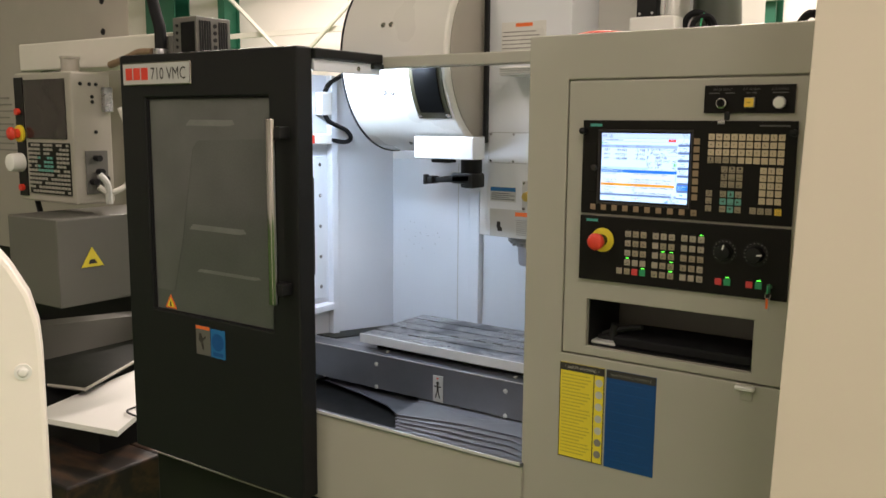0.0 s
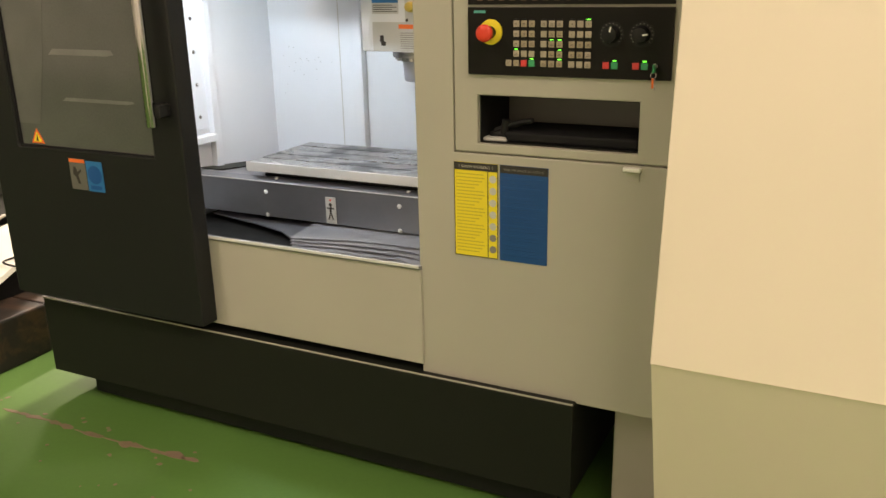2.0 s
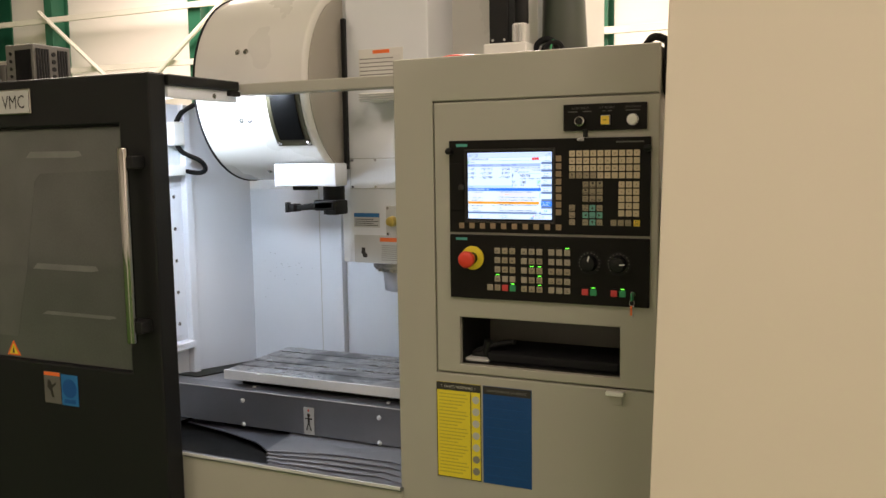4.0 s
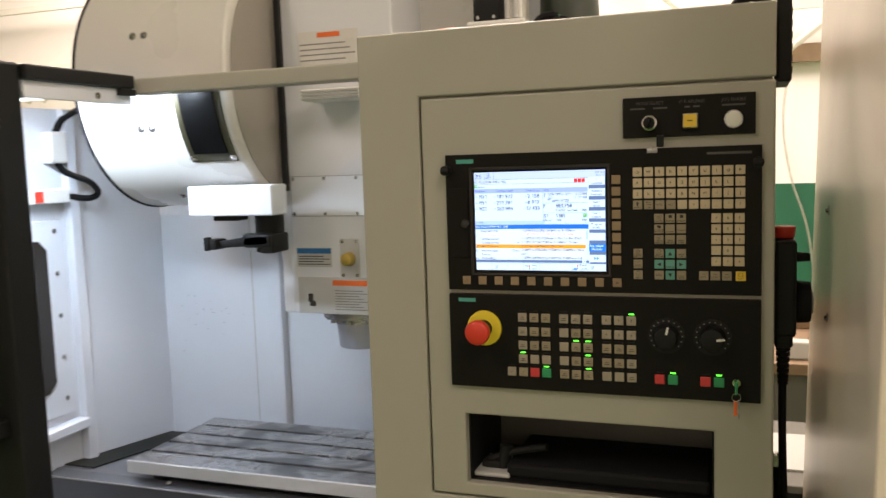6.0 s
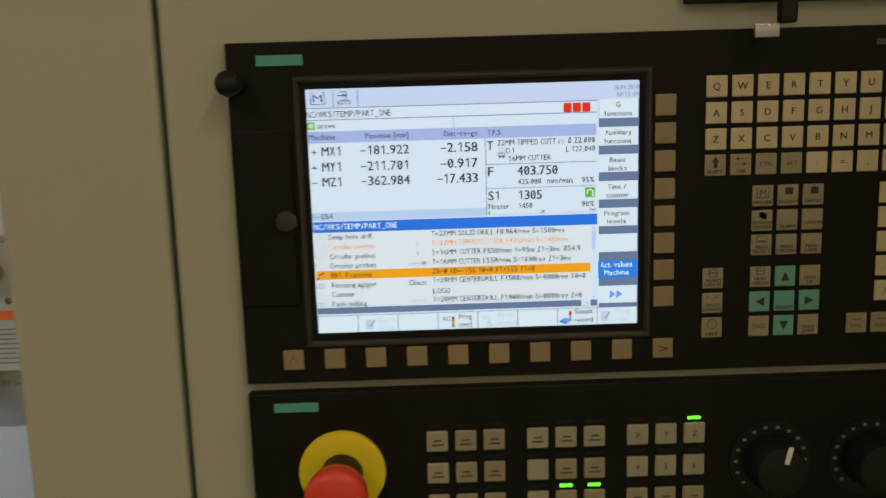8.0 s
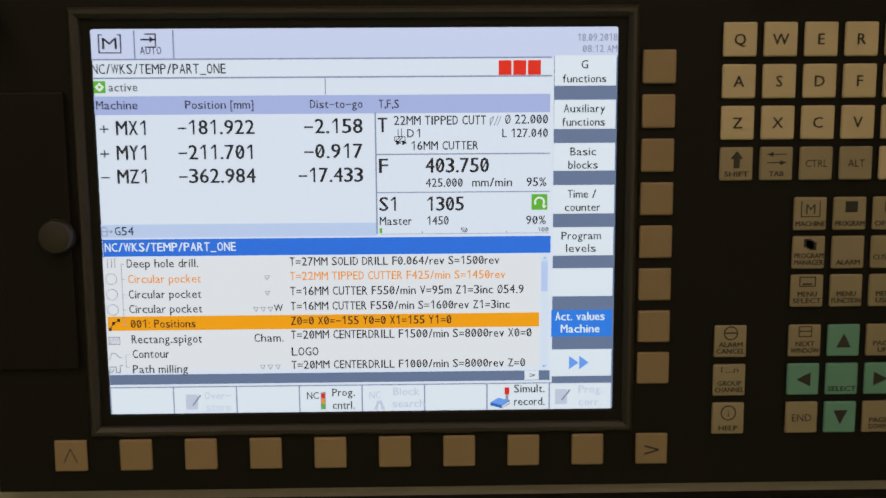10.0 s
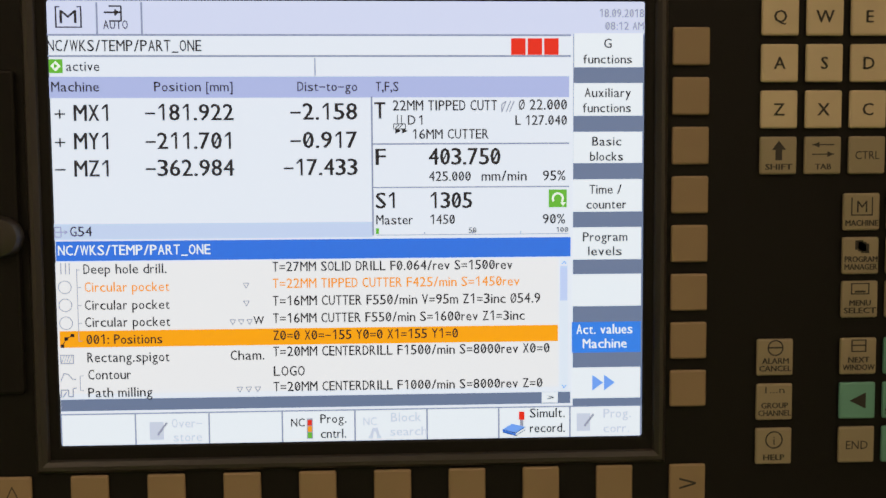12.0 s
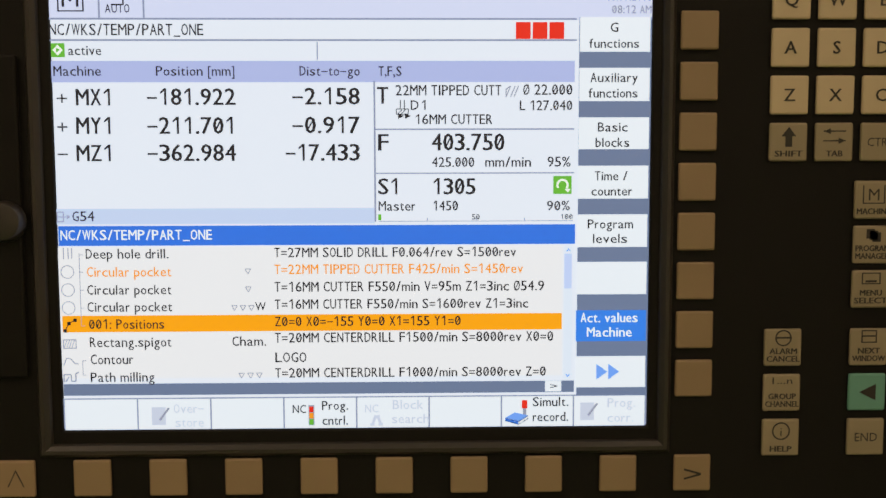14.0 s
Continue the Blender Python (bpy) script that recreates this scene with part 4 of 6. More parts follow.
K_M, K_MG = key_mesh("key", 0.0145, 0.0145, 0.0024, M_KEYM), key_mesh("key", 0.0145, 0.0145, 0.0024, M_KEYG)
K_R, K_N = key_mesh("key", 0.0150, 0.0150, 0.0024, M_KEYR), key_mesh("key", 0.0150, 0.0150, 0.0024, M_KEYN)
ROWZ = (1.4125, 1.390, 1.3675, 1.345, 1.3235)
LIT = {(0, 0, 3), (1, 1, 2), (1, 2, 2), (1, 2, 3), (1, 2, 4), (2, 2, 0)}
DIM = {(0, 1, 0), (0, 2, 0), (0, 1, 1), (0, 2, 1), (0, 1, 2), (0, 2, 2), (1, 1, 1), (1, 2, 1), (1, 1, 2), (1, 2, 2), (1, 1, 3), (1, 2, 3), (1, 0, 4), (1, 1, 4), (1, 2, 4), (2, 0, 2), (2, 1, 2), (2, 2, 2), (2, 0, 3), (2, 1, 3)}
for g, gx in enumerate((-0.635, -0.568, -0.501)):
    for r, z in enumerate(ROWZ):
        if g == 0 and r == 4:
            continue
        for c in range(3):
            x = gx + c * 0.019
            place("key", K_MG if (g, c, r) in DIM else K_M, (x, MY, z), mc)
            place("led", K_L if (g, c, r) in LIT else K_O, (x, MY, z + 0.0103), mc)
for k, me in enumerate((K_M, K_MG, K_R, K_N)):
    place("key", me, (-0.654 + k * 0.019, MY, 1.3235), mc)
    place("led", K_L if k == 3 else K_O, (-0.654 + k * 0.019, MY, 1.3338), mc)
for x in (-0.421, -0.354):
    place("key", K_R, (x, MY, 1.3235), mc, "red key")
    place("key", K_N, (x + 0.0195, MY, 1.3235), mc, "green key")
    place("led", K_L, (x + 0.0195, MY, 1.3340), mc)
    place("led", K_O, (x, MY, 1.3340), mc)
for x, turn in ((-0.411, 14), (-0.344, 84)):
    ringp = part("dial_scale", cy((x, 1.8385, 1.391), (x, 1.8373, 1.391), 0.0275, seg=40), M_BLACK, mc, "printed dial scale")
    bm = BM()
    for a in range(-130, 131, 20):
        w = math.radians(a)
        box(bm, x + 0.0235 * math.sin(w) - 0.0012, x + 0.0235 * math.sin(w) + 0.0012, 1.8368, 1.8373, 1.391 + 0.0235 * math.cos(w) - 0.0009, 1.391 + 0.0235 * math.cos(w) + 0.0009)
    part("tick_marks", bm, M_GREYP, ringp)
    dial = part("dial", cy((x, 1.8371, 1.391), (x, 1.8155, 1.391), 0.0195, 0.0165, 40, 0.0015), M_BLACK, mc, "black rotary override dial", smooth=True)
    w = math.radians(turn)
    p = Vector((x + 0.0125 * math.sin(w), 0, 1.391 + 0.0125 * math.cos(w)))
    bm = bx(-0.0017, 0.0017, 1.8143, 1.8157, -0.006, 0.006, 0.0006)
    for v in bm.verts:
        vx, vz = v.co.x, v.co.z
        v.co.x, v.co.z = p.x + vx * math.cos(w) + vz * math.sin(w), p.z - vx * math.sin(w) + vz * math.cos(w)
    part("pointer", bm, M_WPLAS, dial, "white pointer")
es = part("stop_collar", cy((-0.699, 1.8385, 1.393), (-0.699, 1.8345, 1.393), 0.0295, 0.0285, 48, 0.001), M_YELLOW, mc, "yellow collar", smooth=True)
part("stop_stem", cy((-0.699, 1.8345, 1.393), (-0.699, 1.8085, 1.393), 0.014, seg=24), M_BLACK, es, smooth=True)
bm = cy((-0.699, 1.8105, 1.393), (-0.699, 1.7935, 1.393), 0.0185, 0.0205, 40, 0.003)
dome(bm, (-0.699, 1.7945, 1.393), 0.0195, 0.006, 32)
part("stop_button", bm, M_RED, es, "red mushroom stop button", smooth=True)
lk = part("key_switch", cy((-0.310, 1.8385, 1.325), (-0.310, 1.8325, 1.325), 0.006, seg=24), M_CHROME, mc, "chrome key switch", smooth=True)
part("key_in_lock", bx(-0.3118, -0.3082, 1.8145, 1.8325, 1.312, 1.330, 0.001), M_KEYN, lk, "green key")
keys = thing("key_fob", (-0.310, 1.80, 1.28), "small red key fob hanging from the key switch", "key fob")
part("fob_ring", pipe(BM(), [(-0.310 + 0.006 * math.sin(k * 0.7), 1.8205, 1.307 + 0.006 * math.cos(k * 0.7)) for k in range(10)], 0.0008, 6, 3), M_CHROME, keys)
part("fob_tag", bx(-0.3135, -0.3085, 1.8185, 1.8215, 1.279, 1.301, 0.001), M_ORANGE, keys, "orange-red tag")
part("spare_key", bx(-0.3075, -0.3050, 1.8195, 1.8210, 1.274, 1.300, 0.0005), M_STEEL, keys)

# ---- small switch panel ----
sp = thing("switch_panel", (-0.38, 1.8440, 1.691), "small black panel with key switch and two push buttons", "switch panel")
part("panel_face", bx(-0.473, -0.285, 1.8400, 1.8455, 1.691, 1.7505, 0.001), M_BEZEL, sp, "black engraved plate")
ks = part("key_switch", cy((-0.433, 1.8400, 1.712), (-0.433, 1.8280, 1.712), 0.0125, 0.0115, 32, 0.001), M_CHROME, sp, "chrome mode key switch", smooth=True)
part("switch_core", cy((-0.433, 1.8280, 1.712), (-0.433, 1.8250, 1.712), 0.0085, seg=24), M_BLACK, ks)
part("key_stub", bx(-0.434, -0.432, 1.8060, 1.8250, 1.706, 1.718, 0.0005), M_BLACK, ks)
yb = part("yellow_button", bx(-0.386, -0.364, 1.8320, 1.8400, 1.702, 1.724, 0.002), M_STEEL, sp, "square yellow push button")
part("button_cap", bx(-0.3845, -0.3655, 1.8295, 1.8320, 1.7035, 1.7225, 0.001), M_KEYY, yb)
wb = part("white_button", cy((-0.315, 1.8400, 1.713), (-0.315, 1.8350, 1.713), 0.0130, seg=32), M_STEEL, sp, "round white push button", smooth=True)
part("button_cap", cy((-0.315, 1.8350, 1.713), (-0.315, 1.8300, 1.713), 0.0112, 0.0108, 32, 0.001), M_WPLAS, wb, smooth=True)
for word, x, w in (("MODE SELECT", -0.433, 0.040), ("O.T. RELEASE", -0.373, 0.036), ("JOG ENABLE", -0.315, 0.034)):
    part("lettering", text_bm(BM(), word, x, 1.739, 0.0045, w, 1.8395, True), M_GREYP2, sp, "pale engraved words")
for x0, x1 in ((-0.462, -0.440), (-0.428, -0.408), (-0.383, -0.376), (-0.371, -0.362), (-0.331, -0.299)):
    part("text_bar", bx(x0, x1, 1.8394, 1.8399, 1.7325, 1.7348), M_GREYP2, sp)
part("text_bar", bx(-0.3785, -0.3715, 1.8290, 1.8294, 1.7122, 1.7138), M_INK, yb)
hk = thing("hanging_key", (-0.418, 1.82, 1.68), "small key with a black grip hanging from the switch", "key")
part("key_grip", bx(-0.422, -0.411, 1.8180, 1.8260, 1.676, 1.694, 0.002), M_BLACK, hk, "black grip")
part("key_blade", bx(-0.436, -0.421, 1.8210, 1.8240, 1.668, 1.676, 0.0005), M_STEEL, hk)

# ---- stickers on the lower door ----
ys = thing("safety_notice", (-0.744, 1.842, 0.83), "yellow safety notice sticker on the cabinet", "sticker")
part("sheet", bx(-0.805, -0.685, 1.8465, 1.8478, 0.830, 1.076), M_STY, ys)
for q in ((-0.805, -0.8035, 0.830, 1.076), (-0.6865, -0.685, 0.830, 1.076), (-0.8034, -0.6866, 0.830, 0.8315)):
    part("border", bx(q[0], q[1], 1.8456, 1.8464, q[2], q[3]), M_INK, ys)
part("header", bx(-0.8034, -0.6866, 1.8456, 1.8464, 1.056, 1.0755), M_INK, ys, "black header")
part("heading", text_bm(BM(), "!  SAFETY WARNING  !", -0.745, 1.062, 0.007, 0.092, 1.8452, True), M_PALE, ys)
part("divider", bx(-0.713, -0.711, 1.8456, 1.8464, 0.832, 1.0555), M_INK, ys)
for k in range(24):
    w = (0.074, 0.062, 0.078, 0.05, 0.07)[k * 7 % 5]
    part("text_bar", bx(-0.798, -0.798 + w, 1.8456, 1.8464, 1.045 - k * 0.0088, 1.0475 - k * 0.0088), M_YBAR, ys)
for k in range(7):
    part("pictogram", cy((-0.6985, 1.8464, 1.037 - k * 0.0305), (-0.6985, 1.8456, 1.037 - k * 0.0305), 0.0095, seg=20), M_PAPER if k < 5 else M_GREYP, ys)
bs = thing("maintenance_notice", (-0.617, 1.842, 0.83), "blue maintenance schedule sticker on the cabinet", "sticker")
part("sheet", bx(-0.680, -0.554, 1.8465, 1.8478, 0.829, 1.076), M_STB, bs)
part("header", bx(-0.679, -0.555, 1.8456, 1.8464, 1.056, 1.0755), M_INK, bs, "black header")
part("heading", text_bm(BM(), "MAINTENANCE SCHEDULE", -0.617, 1.062, 0.006, 0.104, 1.8452, True), M_GREYP, bs)
for k in range(26):
    w = (0.104, 0.09, 0.108, 0.07, 0.1)[k * 3 % 5]
    part("text_bar", bx(-0.672, -0.672 + w, 1.8456, 1.8464, 1.045 - k * 0.0081, 1.0466 - k * 0.0081), M_STB2 if k % 3 == 0 else M_STB, bs)

# ---- what the screen shows: places in millimetres from its lower corner ----
FIELDS = [
    (-1.6, 210.3, 147.3, 161.0, "top"),
    (32.3, 32.9, 147.7, 158.9, "line"),
    (16.9, 17.5, 147.6, 158.8, "line"),
    (-0.4, 183.4, 147.3, 147.9, "line"),
    (-0.2, 183.5, 140.0, 140.6, "line"),
    (92.3, 92.7, 133.5, 139.7, "line"),
    (-0.1, 182.9, 125.8, 133.2, "head"),
    (-0.3, 112.1, 76.2, 81.7, "strip"),
    (112.0, 112.6, 76.8, 126.2, "line"),
    (112.6, 182.9, 109.1, 109.6, "line"),
    (112.5, 183.0, 93.7, 94.1, "line"),
    (113.5, 182.7, 76.8, 77.0, "line"),
    (0.4, 183.5, 68.6, 75.6, "blue"),
    (0.0, 179.2, 21.0, 68.1, "list"),
    (179.5, 182.7, 19.5, 68.1, "scroll"),
    (179.7, 182.3, 52.6, 65.1, "grip"),
    (0.8, 178.9, 37.8, 43.7, "orange"),
    (0.3, 183.5, 14.8, 19.0, "slate"),
    (173.0, 178.9, 15.1, 19.0, "key"),
]
SIDE_KEYS = [
    (184.4, 210.0, 13.1, 148.3, "slate"),
    (184.6, 209.4, 136.3, 148.3, "key"),
    (184.5, 209.4, 119.1, 130.7, "key"),
    (184.4, 209.4, 102.2, 113.4, "key"),
    (184.3, 209.4, 84.7, 96.4, "key"),
    (184.2, 209.3, 67.4, 79.1, "key"),
    (184.1, 209.3, 50.4, 62.1, "key"),
    (184.0, 209.3, 33.4, 44.6, "act"),
    (184.0, 209.3, 16.5, 27.9, "key"),
]
FOOT_KEYS = [
    (0.0, 210.0, 1.0, 13.8, "line"),
    *[(0.6 + 26.15 * k, 26.2 + 26.15 * k, 2.4, 13.4, "key") for k in range(8)],
]
HEAD_TEXT = [
    ('NC/WKS/TEMP/PART_ONE', 0.1, 141.9, 4.0, 53.0),
    ('active', 6.3, 135.1, 3.4, 11.4),
    ('Machine', 1.0, 128.0, 3.5, 16.4),
    ('Position [mm]', 36.4, 128.0, 3.4, 27.2),
    ('Dist-to-go', 86.3, 128.0, 3.4, 21.0),
    ('T,F,S', 113.9, 127.9, 3.4, 8.0),
    ('AUTO', 19.5, 149.6, 3.0, 8.4),
    ('G54', 5.8, 77.4, 3.5, 7.6),
]
DATE_TEXT = [
    ('18.09.2018', 193.6, 153.9, 2.9, 16.0),
    ('08:12 AM', 195.7, 149.5, 2.8, 13.9),
]
AXIS_TEXT = [
    ('+', 1.8, 118.2, 4.8, 3.6),
    ('MX1', 8.5, 117.8, 5.8, 12.7),
    ('-181.922', 33.0, 117.9, 5.8, 30.7),
    ('-2.158', 83.6, 118.0, 5.9, 23.5),
    ('+', 1.6, 108.3, 4.8, 3.6),
    ('MY1', 8.3, 107.9, 5.9, 12.7),
    ('-211.701', 32.9, 107.9, 5.9, 30.7),
    ('-0.917', 83.5, 108.0, 5.9, 23.5),
    ('-', 1.4, 98.8, 4.8, 3.6),
    ('MZ1', 8.1, 98.4, 5.8, 12.7),
    ('-362.984', 32.7, 98.4, 5.9, 30.8),
    ('-17.433', 81.0, 98.4, 5.9, 26.0),
]
TOOL_TEXT = [
    ('T', 113.4, 118.3, 5.9, 3.7),
    ('22MM TIPPED CUTT', 119.8, 121.1, 3.7, 37.1),
    ('Ø 22.000', 164.7, 121.3, 3.7, 17.3),
    ('D1', 125.1, 116.1, 3.4, 6.0),
    ('L 127.040', 163.5, 115.9, 3.5, 18.5),
    ('16MM CUTTER', 126.5, 111.1, 3.5, 27.3),
    ('F', 113.6, 101.9, 5.9, 3.5),
    ('403.750', 132.5, 101.9, 6.0, 25.5),
    ('425.000', 132.5, 96.1, 3.5, 14.9),
    ('mm/min', 151.3, 96.1, 3.6, 16.2),
    ('95%', 173.4, 96.1, 3.6, 8.1),
]
SPINDLE_TEXT = [
    ('S1', 113.5, 86.5, 5.7, 7.6),
    ('1305', 132.7, 86.4, 5.8, 15.1),
    ('Master', 113.5, 80.7, 3.5, 13.0),
    ('1450', 132.7, 80.7, 3.5, 8.9),
    ('90%', 173.3, 80.6, 3.5, 8.1),
    ('50', 146.6, 77.5, 1.9, 2.7),
    ('100', 178.1, 77.5, 1.8, 4.4),
    ('>', 174.9, 16.1, 2.1, 2.5),
]
PROGRAM_TEXT = [
    ('Deep hole drill.', 10.0, 64.1, 3.5, 29.1),
    ('T=27MM SOLID DRILL F0.064/rev S=1500rev', 76.4, 64.3, 3.5, 85.9),
    ('Circular pocket', 10.1, 51.3, 3.5, 29.6),
    ('T=16MM CUTTER F550/min V=95m Z1=3inc Ø54.9', 76.3, 52.0, 3.6, 96.1),
    ('Circular pocket', 10.0, 45.2, 3.5, 29.8),
    ('T=16MM CUTTER F550/min S=1600rev Z1=3inc', 76.3, 45.8, 3.5, 90.4),
    ('001: Positions', 10.3, 39.0, 3.5, 26.6),
    ('Z0=0 X0=-155 Y0=0 X1=155 Y1=0', 76.2, 39.6, 3.5, 66.3),
    ('Rectang.spigot', 10.4, 32.5, 3.6, 28.8),
    ('T=20MM CENTERDRILL F1500/min S=8000rev X0=0', 76.1, 33.7, 3.6, 99.7),
    ('Contour', 10.5, 26.3, 3.6, 15.0),
    ('LOGO', 76.1, 26.6, 3.6, 11.1),
    ('Path milling', 10.3, 19.9, 3.5, 22.6),
    ('T=20MM CENTERDRILL F1000/min S=8000rev Z=0', 76.0, 21.0, 3.5, 97.2),
    ('Cham.', 60.9, 32.6, 3.5, 12.1),
    ('W', 69.3, 45.4, 2.9, 3.7),
]
ACTIVE_TEXT = [
    ('Circular pocket', 10.2, 57.7, 3.5, 29.6),
    ('T=22MM TIPPED CUTTER F425/min S=1450rev', 76.4, 58.3, 3.5, 88.4),
]
TITLE_TEXT = [
    ('NC/WKS/TEMP/PART_ONE', 1.4, 70.7, 3.6, 53.2),
    ('Act. values', 185.7, 40.3, 3.6, 20.5),
    ('Machine', 188.0, 35.1, 3.5, 16.1),
]
SOFT_TEXT = [
    ('G', 195.3, 143.1, 3.3, 2.7),
    ('functions', 187.9, 137.6, 3.2, 17.5),
    ('Auxiliary', 188.4, 125.7, 3.3, 16.7),
    ('functions', 187.8, 120.3, 3.3, 17.3),
    ('Basic', 191.2, 108.4, 3.3, 10.5),
    ('blocks', 190.4, 103.0, 3.3, 12.0),
    ('Time /', 190.3, 91.2, 3.3, 11.6),
    ('counter', 189.1, 85.8, 3.3, 14.5),
    ('Program', 187.9, 74.1, 3.3, 16.2),
    ('levels', 189.7, 68.9, 3.3, 12.4),
    ('Prog.', 92.5, 9.1, 3.3, 9.5),
    ('cntrl.', 92.6, 3.6, 3.4, 9.2),
    ('Simult.', 168.6, 9.8, 3.4, 12.9),
    ('record.', 168.6, 4.3, 3.4, 12.9),
]
FAINT_TEXT = [
    ('Over-', 39.5, 8.4, 3.3, 10.7),
    ('store', 39.9, 3.3, 3.4, 10.2),
    ('Block', 118.0, 9.2, 3.4, 10.9),
    ('search', 117.6, 4.0, 3.4, 13.4),
    ('Prog.', 195.7, 9.3, 3.4, 10.2),
    ('corr.', 195.7, 3.8, 3.4, 9.6),
]
GLOW = 1.65
INKS = {
    "top": (0.62, 0.66, 0.80), "line": (0.24, 0.28, 0.38), "head": (0.40, 0.46, 0.70), "strip": (0.52, 0.62, 0.78), "blue": (0.0, 0.155, 0.66),
    "list": (0.80, 0.79, 0.76), "scroll": (0.70, 0.77, 0.88), "grip": (0.50, 0.60, 0.82), "orange": (1.0, 0.36, 0.01), "slate": (0.13, 0.18, 0.28),
    "key": (0.78, 0.82, 0.88), "act": (0.0, 0.20, 0.72), "white": (0.9, 0.92, 1.0), "black": (0.006, 0.008, 0.014), "faint": (0.56, 0.60, 0.68),
    "red": (0.85, 0.02, 0.01), "green": (0.10, 0.45, 0.04), "amber": (0.95, 0.30, 0.02), "soft": (0.13, 0.34, 0.80), "grey": (0.28, 0.30, 0.36),
}
LIGHTS = {k: shine("screen_" + k, (c[0] * 0.80, c[1] * 0.95, min(1.0, c[2] * 1.22)), GLOW) for k, c in INKS.items()}
LY = 1.8413


def su(u, v):
    return SCX0 + u / 1000, SCZ0 + v / 1000


def field(u0, u1, v0, v1, ink, y=LY, name="screen_field"):
    (x0, z0), (x1, z1) = su(u0, v0), su(u1, v1)
    return part(name, bx(x0, x1, y, y + 0.0001, z0, z1), LIGHTS[ink], screen)


def lines(name, rows, ink):
    for s, u, v, h, w in rows:
        x, z = su(u, v)
        part(name, screen_text(BM(), s, x, z, h / 1000, w / 1000, LY - 0.0006), LIGHTS[ink], screen)


for q in FIELDS:
    field(*q, y=LY - (0.00025 if q[4] in ("orange", "line", "grip", "key") else 0))
for q in SIDE_KEYS + FOOT_KEYS:
    field(*q, y=LY - (0.0 if q[4] in ("slate", "line") else 0.0003), name="screen_softkey")
lines("header_text", HEAD_TEXT, "black")
lines("date_text", DATE_TEXT, "grey")
lines("axis_text", AXIS_TEXT, "black")
lines("tool_text", TOOL_TEXT, "black")
lines("spindle_text", SPINDLE_TEXT, "black")
lines("program_text", PROGRAM_TEXT, "black")
lines("active_line_text", ACTIVE_TEXT, "amber")
lines("title_text", TITLE_TEXT, "white")
lines("softkey_text", SOFT_TEXT, "black")
lines("faint_softkey_text", FAINT_TEXT, "faint")
# the maker's mark as plain red blocks, and the small signs
for k in range(3):
    field(162.0 + k * 5.9, 167.2 + k * 5.9, 140.7, 146.5, "red", LY - 0.0004, "red_mark")


def flat(name, pts, ink, y=LY - 0.0006):
    return part(name, prism(BM(), [su(u, v) for u, v in pts], y, y + 0.0001), LIGHTS[ink], screen)


for u, v in ((66.9, 59.3), (66.9, 52.9), (61.9, 46.2), (64.9, 46.2), (67.9, 46.2), (63.9, 21.8), (67.1, 21.8), (70.3, 21.8)):
    bm = BM()
    for a, b in (((-1, 0.9), (1, 0.9)), ((-1, 0.9), (0, -0.9)), ((1, 0.9), (0, -0.9))):
        p, q = Vector((u + a[0], v + a[1])), Vector((u + b[0], v + b[1]))
        n = Vector((q.y - p.y, p.x - q.x)).normalized() * 0.13
        prism(bm, [su(*(p + n)), su(*(q + n)), su(*(q - n)), su(*(p - n))], LY - 0.0006, LY - 0.0005)
    part("finish_sign", bm, LIGHTS["grey"], screen)
field(175.5, 182.0, 86.4, 92.8, "green", LY - 0.0004, "spindle_sign")
bm = BM()
for k in range(9):
    a, b = math.radians(-40 + k * 28), math.radians(-40 + k * 28 + 29)
    prism(bm, [su(178.75 + r * math.cos(w), 89.6 + r * math.sin(w)) for r, w in ((1.5, a), (2.2, a), (2.2, b), (1.5, b))], LY - 0.0007, LY - 0.0006)
prism(bm, [su(179.6, 88.2), su(181.6, 88.2), su(180.6, 86.9)], LY - 0.0007, LY - 0.0006)
part("spindle_arrow", bm, LIGHTS["white"], screen)
field(0.3, 5.0, 134.4, 139.2, "green", LY - 0.0004, "active_sign")
flat("active_diamond", [(2.65, 135.0), (4.4, 136.8), (2.65, 138.6), (0.9, 136.8)], "white")
flat("active_core", [(2.2, 135.9), (3.6, 136.8), (2.2, 137.7)], "green", LY - 0.0008)
bm = BM()
for q in ((3.0, 3.5, 150, 157.4), (11.6, 12.1, 150, 157.4), (3.0, 4.6, 157.0, 157.4), (10.5, 12.1, 157.0, 157.4), (3.0, 12.1, 150, 150.4)):
    (x0, z0), (x1, z1) = su(q[0], q[2]), su(q[1], q[3])
    box(bm, x0, x1, LY - 0.0005, LY - 0.0004, z0, z1)
text_bm(bm, "M", *su(4.6, 151.6), 0.0045, 0.0058, LY - 0.0006)
for q in ((19.8, 25.6, 155.0, 155.6), (25.4, 25.9, 152.2, 157.6), (21.5, 25.6, 157.2, 157.7), (21.5, 25.6, 152.1, 152.6)):
    (x0, z0), (x1, z1) = su(q[0], q[2]), su(q[1], q[3])
    box(bm, x0, x1, LY - 0.0005, LY - 0.0004, z0, z1)
prism(bm, [su(23.4, 156.6), su(23.4, 154.0), su(25.2, 155.3)], LY - 0.0006, LY - 0.0005)
part("mode_sign", bm, LIGHTS["black"], screen)
bm = BM()
for u in (120.6, 123.0):
    prism(bm, [su(u, 114.9), su(u, 113.0), su(u + 2.1, 113.95)], LY - 0.0006, LY - 0.0005)
part("next_tool_sign", bm, LIGHTS["black"], screen)
bm = BM()
for u in (191.5, 195.8):
    prism(bm, [su(u, 25.2), su(u, 19.4), su(u + 4.0, 22.3)], LY - 0.0006, LY - 0.0005)
part("more_sign", bm, LIGHTS["soft"], screen)
